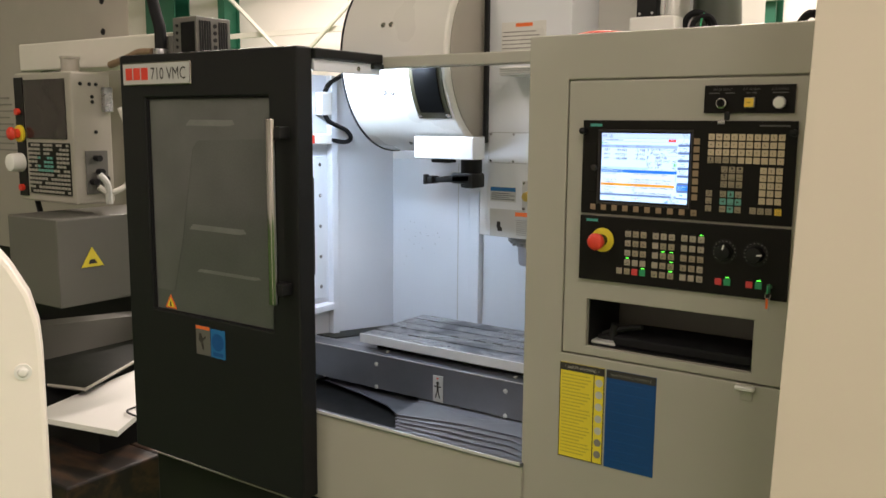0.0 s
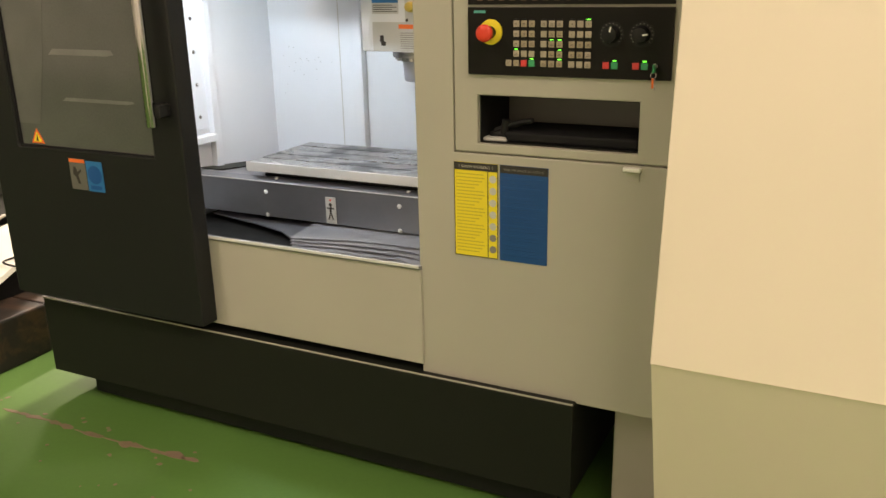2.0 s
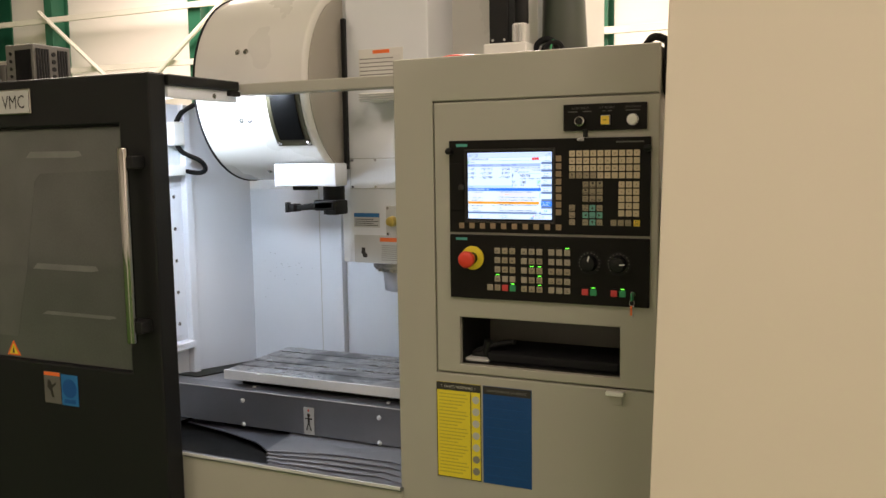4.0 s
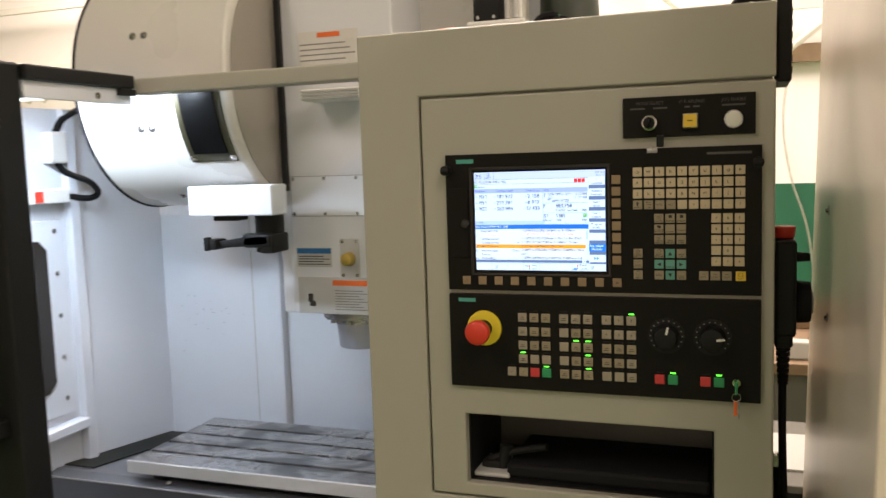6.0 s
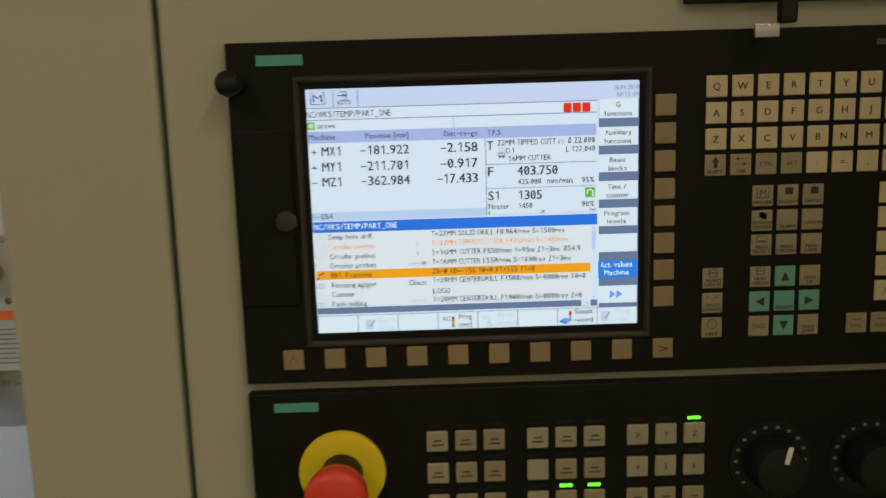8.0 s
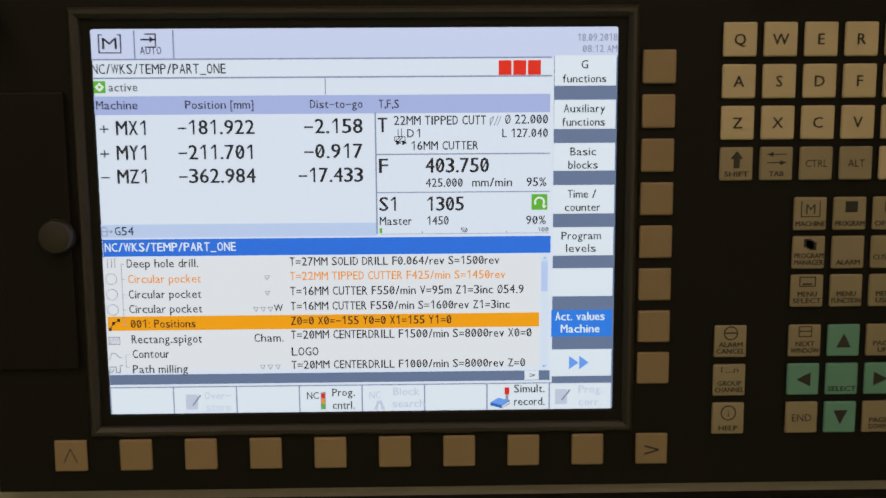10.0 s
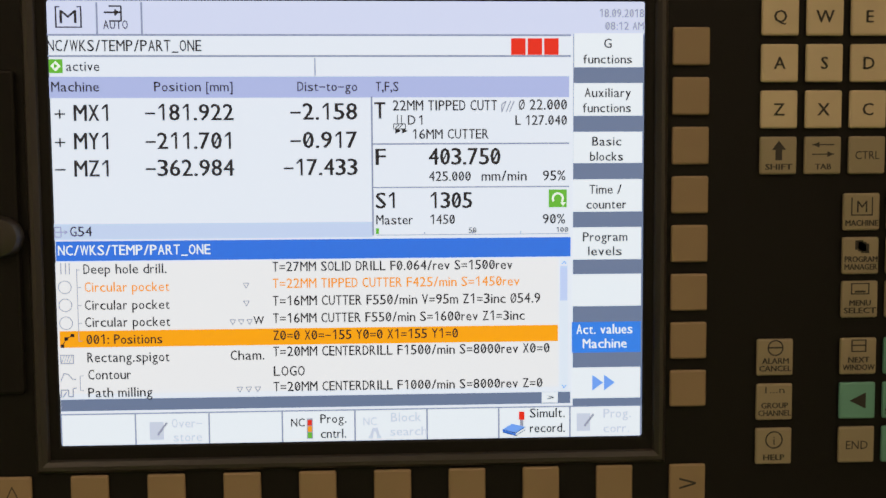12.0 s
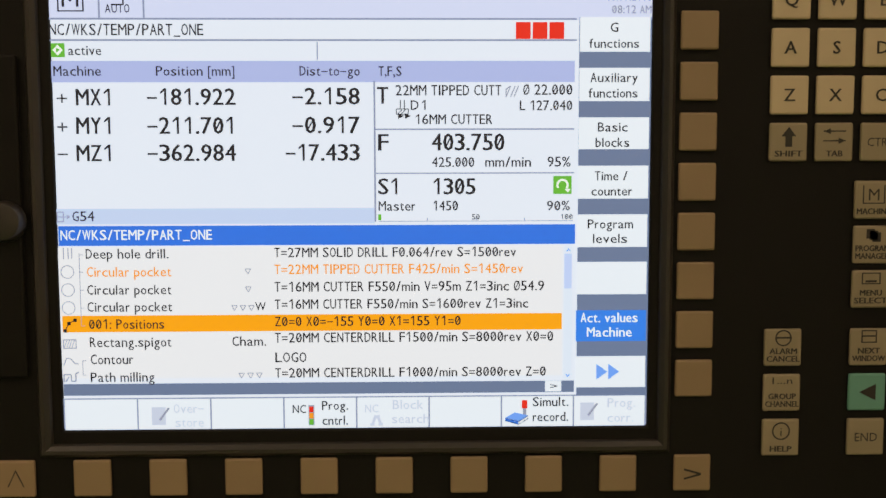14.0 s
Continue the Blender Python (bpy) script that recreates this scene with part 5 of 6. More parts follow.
lines("sign_text", [("NC", 82.0, 8.0, 3.0, 4.8)], "black")
lines("faint_sign_text", [("NC", 108.0, 8.0, 3.0, 4.8)], "faint")
field(87.6, 89.7, 3.4, 10.8, "grey", LY - 0.0004, "program_sign")
for k, ink in enumerate(("green", "amber", "red")):
    field(87.9, 89.4, 3.7 + k * 2.3, 5.7 + k * 2.3, ink, LY - 0.0006, "program_sign")
flat("record_sign", [(158.6, 5.6), (162.0, 7.6), (166.9, 6.4), (163.4, 4.2)], "soft")
flat("record_sign", [(158.6, 4.6), (163.4, 3.2), (163.4, 4.0), (158.6, 5.4)], "blue")
field(164.6, 166.6, 9.0, 12.0, "red", LY - 0.0005, "record_sign")
field(165.0, 166.2, 6.6, 9.0, "grey", LY - 0.0005, "record_sign")
for u, v in ((31.5, 4.0), (185.8, 4.5)):
    flat("note_sign", [(u, v), (u + 5, v), (u + 5, v + 6.5), (u, v + 6.5)], "faint", LY - 0.0005)
    flat("note_pencil", [(u + 2.6, v + 2), (u + 3.2, v + 1.6), (u + 6.5, v + 6), (u + 5.9, v + 6.4)], "grey")
for v in (59.4, 53.0, 46.6):
    bm = BM()
    for k in range(14):
        a, b = 2 * math.pi * k / 14, 2 * math.pi * (k + 1) / 14
        prism(bm, [su(3.3 + r * math.cos(w), v + r * math.sin(w)) for r, w in ((2.15, a), (2.4, a), (2.4, b), (2.15, b))], LY - 0.0006, LY - 0.0005)
    part("cycle_sign", bm, LIGHTS["grey"], screen)
bm = BM()
for q in ((7.5, 7.7, 40.2, 66), (7.5, 8.9, 65.4, 65.6), (7.5, 8.9, 59.2, 59.4), (7.5, 8.9, 52.8, 53), (7.5, 8.9, 46.4, 46.6), (7.5, 8.9, 40.0, 40.2), (0.9, 5.6, 32.0, 32.3), (0.9, 5.6, 35.0, 35.3), (0.9, 1.2, 32, 35), (5.3, 5.6, 32, 35), (2.0, 2.3, 64, 68), (3.6, 3.9, 64, 68), (4.9, 5.2, 64, 68)):
    (x0, z0), (x1, z1) = su(q[0], q[2]), su(q[1], q[3])
    box(bm, x0, x1, LY - 0.0006, LY - 0.0005, z0, z1)
part("tree_lines", bm, LIGHTS["grey"], screen)
bm = BM()
for u, v in ((1.2, 37.8), (2.6, 40.4), (4.8, 41.6)):
    (x0, z0), (x1, z1) = su(u, v), su(u + 1.2, v + 1.2)
    box(bm, x0, x1, LY - 0.0006, LY - 0.0005, z0, z1)
part("position_sign", bm, LIGHTS["black"], screen)
for u in (130.6, 147.9, 165.2):
    field(u, u + 0.3, 77.1, 78.0, "line", LY - 0.0005)
field(113.3, 114.4, 77.3, 79.4, "green", LY - 0.0005, "load_bar")

for v, d in ((65.9, 1), (21.6, -1)):
    flat("scroll_arrow", [(180.2, v), (180.6, v), (181.1, v + 0.7 * d), (181.6, v), (182.0, v), (181.1, v + 1.2 * d)][::d], "soft")



def strokes(name, rows, ink, width=0.3, y=LY - 0.0006):
    """Thin lines of a small sign, each from one point to another."""
    bm = BM()
    for a, b, c, d in rows:
        p, q = Vector((a, b)), Vector((c, d))
        n = Vector((q.y - p.y, p.x - q.x)).normalized() * width / 2
        prism(bm, [su(*(p + n)), su(*(q + n)), su(*(q - n)), su(*(p - n))], y, y + 0.0001)
    return part(name, bm, LIGHTS[ink], screen)


strokes("cutter_sign", [(120.0, 114.6, 124.2, 114.6), (120.0, 114.6, 120.0, 116.4), (124.2, 114.6, 124.2, 116.4), (120.0, 116.4, 124.2, 116.4), (120.6, 114.8, 122.0, 116.2), (121.8, 114.8, 123.2, 116.2), (121.4, 116.4, 121.4, 119.6), (122.8, 116.4, 122.8, 119.6)], "black")
strokes("tool_sign", [(158.6, 120.6, 160.2, 124.4), (160.2, 120.6, 161.8, 124.4), (161.4, 120.6, 163.0, 124.4), (158.6, 120.4, 158.6, 123.2), (158.6, 123.2, 160.0, 124.2)], "grey", 0.35)
strokes("origin_sign", [(0.4, 77.2, 0.4, 80.6), (2.6, 77.2, 2.6, 80.6), (0.4, 77.2, 2.6, 77.2), (0.4, 80.6, 2.6, 80.6), (0.4, 78.9, 4.6, 78.9), (3.8, 79.5, 4.8, 78.9), (3.8, 78.3, 4.8, 78.9)], "grey")
strokes("contour_sign", [(0.8, 25.8, 2.0, 28.6), (2.0, 28.6, 3.6, 28.2), (3.6, 28.2, 4.8, 26.6), (4.8, 26.6, 6.2, 26.4)], "grey")
strokes("milling_sign", [(0.8, 19.9, 0.8, 22.6), (0.8, 22.6, 3.4, 22.6), (3.4, 22.6, 3.4, 20.2), (3.4, 20.2, 5.0, 20.2), (5.0, 20.2, 5.0, 23.0), (5.0, 23.0, 6.2, 23.4), (1.4, 20.0, 2.6, 21.8)], "grey", 0.4)
strokes("hatching", [(1.2 + 0.9 * k, 32.2, 2.3 + 0.9 * k, 35.0) for k in range(4)], "grey", 0.2)
strokes("position_line", [(1.8, 38.4, 3.2, 41.0), (3.2, 41.0, 5.4, 42.2)], "black")
strokes("tree_branch", [(7.6, 22.4, 7.6, 27.6), (7.6, 27.6, 8.9, 27.6), (7.6, 22.4, 8.9, 22.4)], "grey", 0.2)
strokes("search_sign", [(110.6, 3.4, 111.8, 7.0), (113.6, 3.4, 112.6, 7.0), (109.8, 3.6, 111.4, 3.6), (112.8, 3.6, 114.4, 3.6), (111.4, 6.2, 112.9, 6.2)], "faint", 1.0)
strokes("record_edge", [(158.6, 5.6, 163.4, 4.2), (163.4, 4.2, 166.9, 6.4), (158.6, 4.6, 163.4, 3.2), (163.4, 3.2, 166.9, 5.4)], "black", 0.2, LY - 0.0008)

# ---- key legends ----
LK = KY - 0.0017
for r, (row, z) in enumerate((("QWERTYUIOP", 1.640), ("ASDFGHJKL;", 1.6235), ("ZXCVBNM<[]", 1.607))):
    for c, ch in enumerate(row):
        part("legend", text_bm(BM(), ch, KX + c * KP - 0.0002, z - 0.0022, 0.0044, 0, LK, True, 0.012), M_INK, op)
for r, (row, z) in enumerate((("789", 1.570), ("456", 1.554), ("123", 1.538), ("-0.", 1.522), ("/*+", 1.5055))):
    for c, ch in enumerate(row):
        part("legend", text_bm(BM(), ch, KX + (7 + c) * KP - 0.0008, z - 0.0020, 0.0040, 0, LK, True, 0.012), M_INK, op)
for c, ch in enumerate((":", "=", ",", "_", "'", "?")):
    part("legend", text_bm(BM(), ch, KX + (4 + c) * KP, 1.5885, 0.0040, 0, LK, True, 0.012), M_INK, op)


def caption(x, z, *words):
    bm = BM()
    for k, s in enumerate(words):
        text_bm(bm, s, x, z - 0.0051 + (len(words) - 1 - k) * 0.0028, 0.0021, min(0.0122, 0.0020 * len(s)), LK, True, 0.022)
    part("legend", bm, M_INK, op)


def hoop(x, z, r, q, n=18):
    """A thin printed circle."""
    bm = BM()
    for k in range(n):
        a, b = 2 * math.pi * k / n, 2 * math.pi * (k + 1) / n
        prism(bm, [(x + c * math.cos(w), z + c * math.sin(w)) for c, w in ((q, a), (r, a), (r, b), (q, b))], LK, LK + 0.0001)
    return bm


caption(KX, 1.5905, "SHIFT")
part("legend", prism(BM(), [(KX - 0.0012, 1.5888), (KX + 0.0012, 1.5888), (KX + 0.0012, 1.5925), (KX + 0.0026, 1.5925), (KX, 1.5958), (KX - 0.0026, 1.5925), (KX - 0.0012, 1.5925)], LK, LK + 0.0001), M_INK, op)
caption(KX + KP, 1.5905, "TAB")
for dz, sgn in ((0.0038, -1), (0.0004, 1)):
    z, x = 1.5905 + dz, KX + KP
    part("legend", box(BM(), x - 0.004, x + 0.004, LK, LK + 0.0001, z - 0.0002, z + 0.0002), M_INK, op)
    part("legend", prism(BM(), [(x + sgn * 0.0015, z - 0.001), (x + sgn * 0.0038, z), (x + sgn * 0.0015, z + 0.001)], LK - 0.0001, LK), M_INK, op)
part("legend", text_bm(BM(), "CTRL", KX + 2 * KP, 1.589, 0.0030, 0.009, LK, True), M_INK, op)
part("legend", text_bm(BM(), "ALT", KX + 3 * KP, 1.589, 0.0030, 0.007, LK, True), M_INK, op)
CX = KX + 2 * KP - 0.0015
caption(CX, 1.570, "MACHINE")
part("legend", text_bm(BM(), "M", CX, 1.5698, 0.0042, 0, LK, True), M_INK, op)
for q in ((-0.004, -0.0036, -0.0012, 0.0052), (0.0036, 0.004, -0.0012, 0.0052), (-0.004, 0.004, -0.0014, -0.0010)):
    part("legend", box(BM(), CX + q[0], CX + q[1], LK, LK + 0.0001, 1.570 + q[2], 1.570 + q[3]), M_INK, op)
for k, (a, b) in enumerate((("PROGRAM", ""), ("OFFSET", ""))):
    caption(CX + (k + 1) * KP, 1.570, a)
    part("legend", box(BM(), CX + (k + 1) * KP - 0.002, CX + (k + 1) * KP + 0.003, LK, LK + 0.0001, 1.5705, 1.575), M_INK, op)
caption(CX, 1.554, "PROGRAM", "MANAGER")
for k in range(3):
    part("legend", box(BM(), CX - 0.0022 + k * 0.0011, CX + 0.0008 + k * 0.0011, LK, LK + 0.0001, 1.5562 - k * 0.0006, 1.5596 - k * 0.0006), M_INK, op)
caption(CX + KP, 1.554, "ALARM")
caption(CX + 2 * KP, 1.556, "CUSTOM")
caption(CX, 1.538, "MENU", "SELECT")
part("legend", ring(BM(), (CX - 0.0034, CX + 0.0034, 1.5398, 1.5440), (CX - 0.003, CX + 0.003, 1.5402, 1.5436), LK, LK + 0.0001), M_INK, op)
part("legend", box(BM(), CX - 0.002, CX + 0.002, LK, LK + 0.0001, 1.5405, 1.5412), M_INK, op)
caption(CX + KP, 1.538, "MENU", "FUNCTION")
caption(CX + 2 * KP, 1.538, "MENU", "USER")
caption(CX, 1.517, "NEXT", "WINDOW")
part("legend", ring(BM(), (CX - 0.0028, CX + 0.0028, 1.5186, 1.5232), (CX - 0.0024, CX + 0.0024, 1.519, 1.5228), LK, LK + 0.0001), M_INK, op)
part("legend", box(BM(), CX - 0.0024, CX + 0.0024, LK, LK + 0.0001, 1.5208, 1.5213), M_INK, op)
caption(CX + 2 * KP, 1.517, "PAGE", "UP")
part("legend", text_bm(BM(), "END", CX, 1.4824, 0.0032, 0.0082, LK, True), M_INK, op)
caption(CX + 2 * KP, 1.484, "PAGE", "DOWN")
XC = CX + KP
for px, pz, dx, dz in ((XC, 1.517, 0, 1), (XC, 1.484, 0, -1), (XC - KP, 1.5005, -1, 0), (XC + KP, 1.5005, 1, 0)):
    part("legend", prism(BM(), [(px + dx * 0.003, pz + dz * 0.003), (px - dx * 0.003 + dz * 0.003, pz - dz * 0.003 + dx * 0.003), (px - dx * 0.003 - dz * 0.003, pz - dz * 0.003 - dx * 0.003)], LK, LK + 0.0001), M_INK, op)
caption(XC, 1.5005, "SELECT")
caption(KX, 1.517, "ALARM", "CANCEL")
part("legend", hoop(KX, 1.5205, 0.0030, 0.0025), M_INK, op)
part("legend", box(BM(), KX - 0.0026, KX + 0.0026, LK, LK + 0.0001, 1.5203, 1.5209), M_INK, op)
caption(KX, 1.5005, "GROUP", "CHANNEL")
part("legend", text_bm(BM(), "1...n", KX, 1.5038, 0.0024, 0.0072, LK, True), M_INK, op)
caption(KX, 1.484, "HELP")
part("legend", hoop(KX, 1.4864, 0.0033, 0.0028), M_INK, op)
part("legend", text_bm(BM(), "i", KX, 1.4846, 0.0032, 0, LK, True), M_INK, op)
for k, s in enumerate(("DEL", "DEL", "INSERT")):
    part("legend", text_bm(BM(), s, KX + (6 + k) * KP - 0.002, 1.4812, 0.0022, 0.008, LK, True), M_INK, op)
    part("legend", box(BM(), KX + (6 + k) * KP - 0.005, KX + (6 + k) * KP + 0.001, LK, LK + 0.0001, 1.4862, 1.4868), M_INK, op)
part("legend", text_bm(BM(), "INPUT", -0.3045, 1.4795, 0.0022, 0.008, LK, True), M_INK, op)
part("legend", ring(BM(), (-0.3075, -0.3015, 1.4832, 1.4888), (-0.307, -0.302, 1.4837, 1.4883), LK, LK + 0.0001), M_INK, op)
part("legend", text_bm(BM(), ">", -0.4842, 1.4677, 0.0062, 0.0062, LK, True), M_INK, op)
part("legend", prism(BM(), [(-0.7305, 1.4684), (-0.7301, 1.4684), (-0.7275, 1.4739), (-0.7249, 1.4684), (-0.7245, 1.4684), (-0.7275, 1.4747)], LK, LK + 0.0001), M_INK, op)

# legends of the machine control panel: bars where they cannot be read
LM = MY - 0.0026
for g, gx in enumerate((-0.635, -0.568, -0.501)):
    for r, z in enumerate(ROWZ):
        for c in range(3):
            if (g == 0 and r == 4) or (g == 1 and c == 0 and r in (1, 2, 3)) or (g == 0 and r == 3 and c) or (g == 2 and r == 4 and c < 2):
                continue
            x = gx + c * 0.019
            if g == 2 and r == 0:
                part("legend", text_bm(BM(), "XYZ"[c], x, z - 0.002, 0.004, 0, LM, True), M_INK, mc)
            elif g == 2 and r == 1:
                part("legend", text_bm(BM(), "456"[c], x, z - 0.002, 0.004, 0, LM, True), M_INK, mc)
            else:
                part("legend", box(BM(), x - 0.004, x + 0.004, LM, LM + 0.0001, z - 0.0028, z - 0.0018), M_INK, mc)
                part("legend", box(BM(), x - 0.0025, x + 0.003, LM, LM + 0.0001, z + 0.0002, z + 0.0012), M_INK, mc)
for k in range(2):
    x = -0.654 + k * 0.019
    part("legend", prism(BM(), [(x - 0.003, 1.3205), (x - 0.0024, 1.3205), (x + 0.003, 1.3265), (x + 0.0024, 1.3265)], LM, LM + 0.0001), M_INK, mc)


# ---- neighbouring machine, cream ----
G = 0.10
nb = thing("cream_machine", (1.2, 1.9, G), "tall cream painted neighbouring machine enclosure", "machine")
WX, WY = -0.188, 1.40
LEAN = 0.026  # how far the flank leans outward for each metre of height


def flank(bm):
    """Leans a sheet's near edge with the machine's flank."""
    for v in bm.verts:
        if v.co.x < 1.0:
            v.co.x += LEAN * (v.co.z - 1.0)
    return bm


part("front_sheet", flank(bx(WX, 2.6, WY, WY + 0.02, 0.827, 2.3, 0.002)), M_CREAM, nb)
part("side_sheet", flank(prism(BM(), [(WY + 0.021, 0.82), (WY + 0.021, 2.3), (2.36, 2.3), (2.36, 0.20), (WY + 0.285, 0.20)], WX + 0.001, WX + 0.021, axis="x")), M_CREAM, nb, "glossy cream side sheet")
part("body", bx(WX + 0.062, 2.59, WY + 0.30, 2.35, 0.20, 2.29), M_CREAM, nb)
part("lower_sheet", flank(prism(BM(), [(WY + 0.003, 0.8268), (WY + 0.26, 0.20), (WY + 0.28, 0.20), (WY + 0.022, 0.8268)], WX + 0.002, 2.6, axis="x")), M_CREAM, nb, "inward sloping lower sheet")
part("plinth", bx(WX + 0.06, 2.55, WY + 0.32, 2.3, G, 0.20), M_BLACK, nb)
for z in (1.12, 1.40, 1.57):
    bolt(nb, WX + 0.012, 1.98, z, 0.006, (-1, 0, 0))

# ---- handwheel pendant on the cabinet's side ----
hw = thing("handwheel_pendant", (-0.242, 1.930, 1.37), "black handwheel pendant with a red stop button, hung up", "pendant")
bm = bx(-0.2570, -0.226, 1.885, 1.975, 1.385, 1.532, 0.006)
box(bm, -0.2565, -0.230, 1.900, 1.960, 1.365, 1.39, 0.005)
part("pendant_body", bm, M_BLACK, hw)
part("stop_button", cy((-0.243, 1.930, 1.532), (-0.243, 1.930, 1.55), 0.015, 0.017, 24, 0.002), M_RED, hw, "red stop button", smooth=True)
whl = part("handwheel", cy((-0.226, 1.930, 1.433), (-0.204, 1.930, 1.433), 0.033, 0.031, 40, 0.003), M_RUBBER, hw, "black notched handwheel", smooth=True)
part("wheel_hub", cy((-0.204, 1.930, 1.433), (-0.201, 1.930, 1.433), 0.018, seg=24), M_STEEL, whl)
part("selector_knob", cy((-0.226, 1.925, 1.503), (-0.206, 1.925, 1.503), 0.008, 0.006, 16, 0.001), M_BLACK, hw, smooth=True)
for k in range(7):
    part("cable_sleeve", cy((-0.243, 1.930, 1.363 - k * 0.009), (-0.243, 1.930, 1.357 - k * 0.009), 0.011 - k * 0.0005, seg=14), M_RUBBER, hw)
part("cable", pipe(BM(), [(-0.243, 1.930, 1.366), (-0.243, 1.930, 1.22), (-0.236, 1.935, 1.0), (-0.228, 1.950, 0.75), (-0.240, 1.980, 0.50), (-0.243, 2.1, 0.3)], 0.006), M_RUBBER, hw, "black cable", smooth=True)
part("cable", pipe(BM(), [(-0.250, 1.980, 1.16), (-0.240, 1.965, 1.0), (-0.232, 1.960, 0.85), (-0.245, 1.970, 0.62), (-0.25, 2.05, 0.4)], 0.007), M_RUBBER, hw, "coiled black cable", smooth=True)
part("hook", bx(-0.2575, -0.248, 1.920, 1.940, 1.17, 1.19, 0.002), M_STEEL, hw)

# ---- on top of the machine ----
mb = thing("cable_junction", (-0.8, 2.6, 1.872), "black junction box with white cable fittings on the cabinet top", "junction box")
part("foot_plate", bx(-0.930, -0.785, 2.50, 2.68, 1.873, 1.990, 0.006), M_WPLAS, mb, "white bracket")
part("case", bx(-0.924, -0.858, 2.54, 2.67, 1.991, 2.30, 0.004), M_BLACK, mb)
for k in range(2):
    part("case_screw", cy((-0.912 + k * 0.04, 2.54, 2.004), (-0.912 + k * 0.04, 2.537, 2.004), 0.004, seg=10), M_PAPER, mb)
part("fitting", bx(-0.842, -0.800, 2.53, 2.58, 1.991, 2.052, 0.006), M_WPLAS, mb, "white cable fitting")
for x in (-0.834, -0.815):
    part("terminal", cy((x, 2.527, 1.995), (x, 2.527, 2.045), 0.007, seg=12), M_PAPER, mb, smooth=True)
part("conduit", cy((-0.821, 2.56, 2.053), (-0.821, 2.56, 2.30), 0.022, seg=16), M_BLACK, mb, smooth=True)
sm = thing("servo_motor", (-0.715, 2.68, 1.872), "grey-green flared motor behind the cabinet", "motor")
part("motor_can", cy((-0.715, 2.68, 1.935), (-0.722, 2.68, 2.30), 0.076, 0.062, 32), M_MOTOR, sm, smooth=True)
part("motor_flange", bx(-0.80, -0.64, 2.60, 2.78, 1.873, 1.934, 0.006), M_BLACK, sm)
bm = pipe(BM(), [(-0.79, 2.585, 1.94), (-0.775, 2.575, 1.985), (-0.745, 2.57, 2.0), (-0.715, 2.575, 1.985), (-0.70, 2.585, 1.94)], 0.010)
pipe(bm, [(-0.76, 2.56, 1.93), (-0.74, 2.55, 1.975), (-0.70, 2.56, 1.985), (-0.68, 2.58, 1.94)], 0.008)
part("motor_cable", bm, M_RUBBER, sm, "black looped motor cables", smooth=True)
part("motor_wire", pipe(BM(), [(-0.725, 2.555, 1.93), (-0.722, 2.548, 1.97), (-0.715, 2.555, 1.995)], 0.003), M_KEYN, sm, "green earth wire")
tagged(part("red_cable", pipe(BM(), [(-0.85, 1.98, 1.884), (-0.79, 1.95, 1.886), (-0.735, 1.97, 1.884), (-0.70, 2.05, 1.882)], 0.008), M_RED), "red cable lying on the cabinet top", "cable")
tagged(part("black_cable", pipe(BM(), [(-0.33, 2.02, 1.884), (-0.30, 1.98, 1.905), (-0.275, 1.98, 1.900), (-0.262, 2.05, 1.884)], 0.009), M_RUBBER), "black cable loop on the cabinet top", "cable")
rs = thing("brake_resistor", (-2.43, 2.2, 1.86), "grey slotted brake resistor box on the machine top", "resistor box")
part("support_plate", bx(-2.64, -2.26, 2.05, 2.36, 1.862, 1.885, 0.002), M_HDARK, rs)
part("case", bx(-2.582, -2.447, 2.10, 2.262, 1.886, 2.050, 0.004), M_HDARK, rs, "slotted sheet metal case")
for k in range(12):
    part("slot", bx(-2.532 + k * 0.0065, -2.5285 + k * 0.0065, 2.0965, 2.0995, 1.91, 2.03), M_BLACK, rs)
    if k < 5 or k > 7:
        part("slot", bx(-2.4465, -2.4435, 2.112 + k * 0.0115, 2.119 + k * 0.0115, 1.91, 2.035), M_BLACK, rs)
for k in range(5):
    part("knockout", cy((-2.4465, 2.186, 1.915 + k * 0.026), (-2.4435, 2.186, 1.915 + k * 0.026), 0.008, seg=14), M_BLACK, rs)
    part("knockout", cy((-2.555, 2.0995, 1.915 + k * 0.026), (-2.555, 2.0965, 1.915 + k * 0.026), 0.006, seg=14), M_BLACK, rs)
part("end_bracket", bx(-2.622, -2.586, 2.10, 2.15, 1.886, 1.985, 0.003), M_HDARK, rs)
tagged(part("black_hose", pipe(BM(), [(-2.625, 2.075, 1.915), (-2.63, 2.08, 1.96), (-2.64, 2.085, 2.02), (-2.675, 2.085, 2.12), (-2.74, 2.08, 2.4), (-2.80, 2.06, 2.9)], 0.022, 14), M_RUBBER, smooth=True), "thick black ribbed hose rising from the machine top", "hose")
tagged(part("hose_fitting", cy((-2.625, 2.075, 1.886), (-2.625, 2.075, 1.935), 0.028, seg=16, bevel=0.003), M_STEEL, smooth=True), "dull steel hose fitting on the machine top", "fitting")
tagged(part("brown_hose", pipe(BM(), [(-2.655, 2.06, 1.925), (-2.72, 2.05, 1.925), (-2.80, 2.05, 1.905), (-2.92, 2.06, 1.885)], 0.014, 10), M_TWOOD, smooth=True), "stained tan hose beside the machine", "hose")

# ---- old machining centre beyond the door ----
hm = thing("old_machining_centre", (-3.9, 2.9, G), "old grey machining centre with a hanging control pendant", "milling machine")
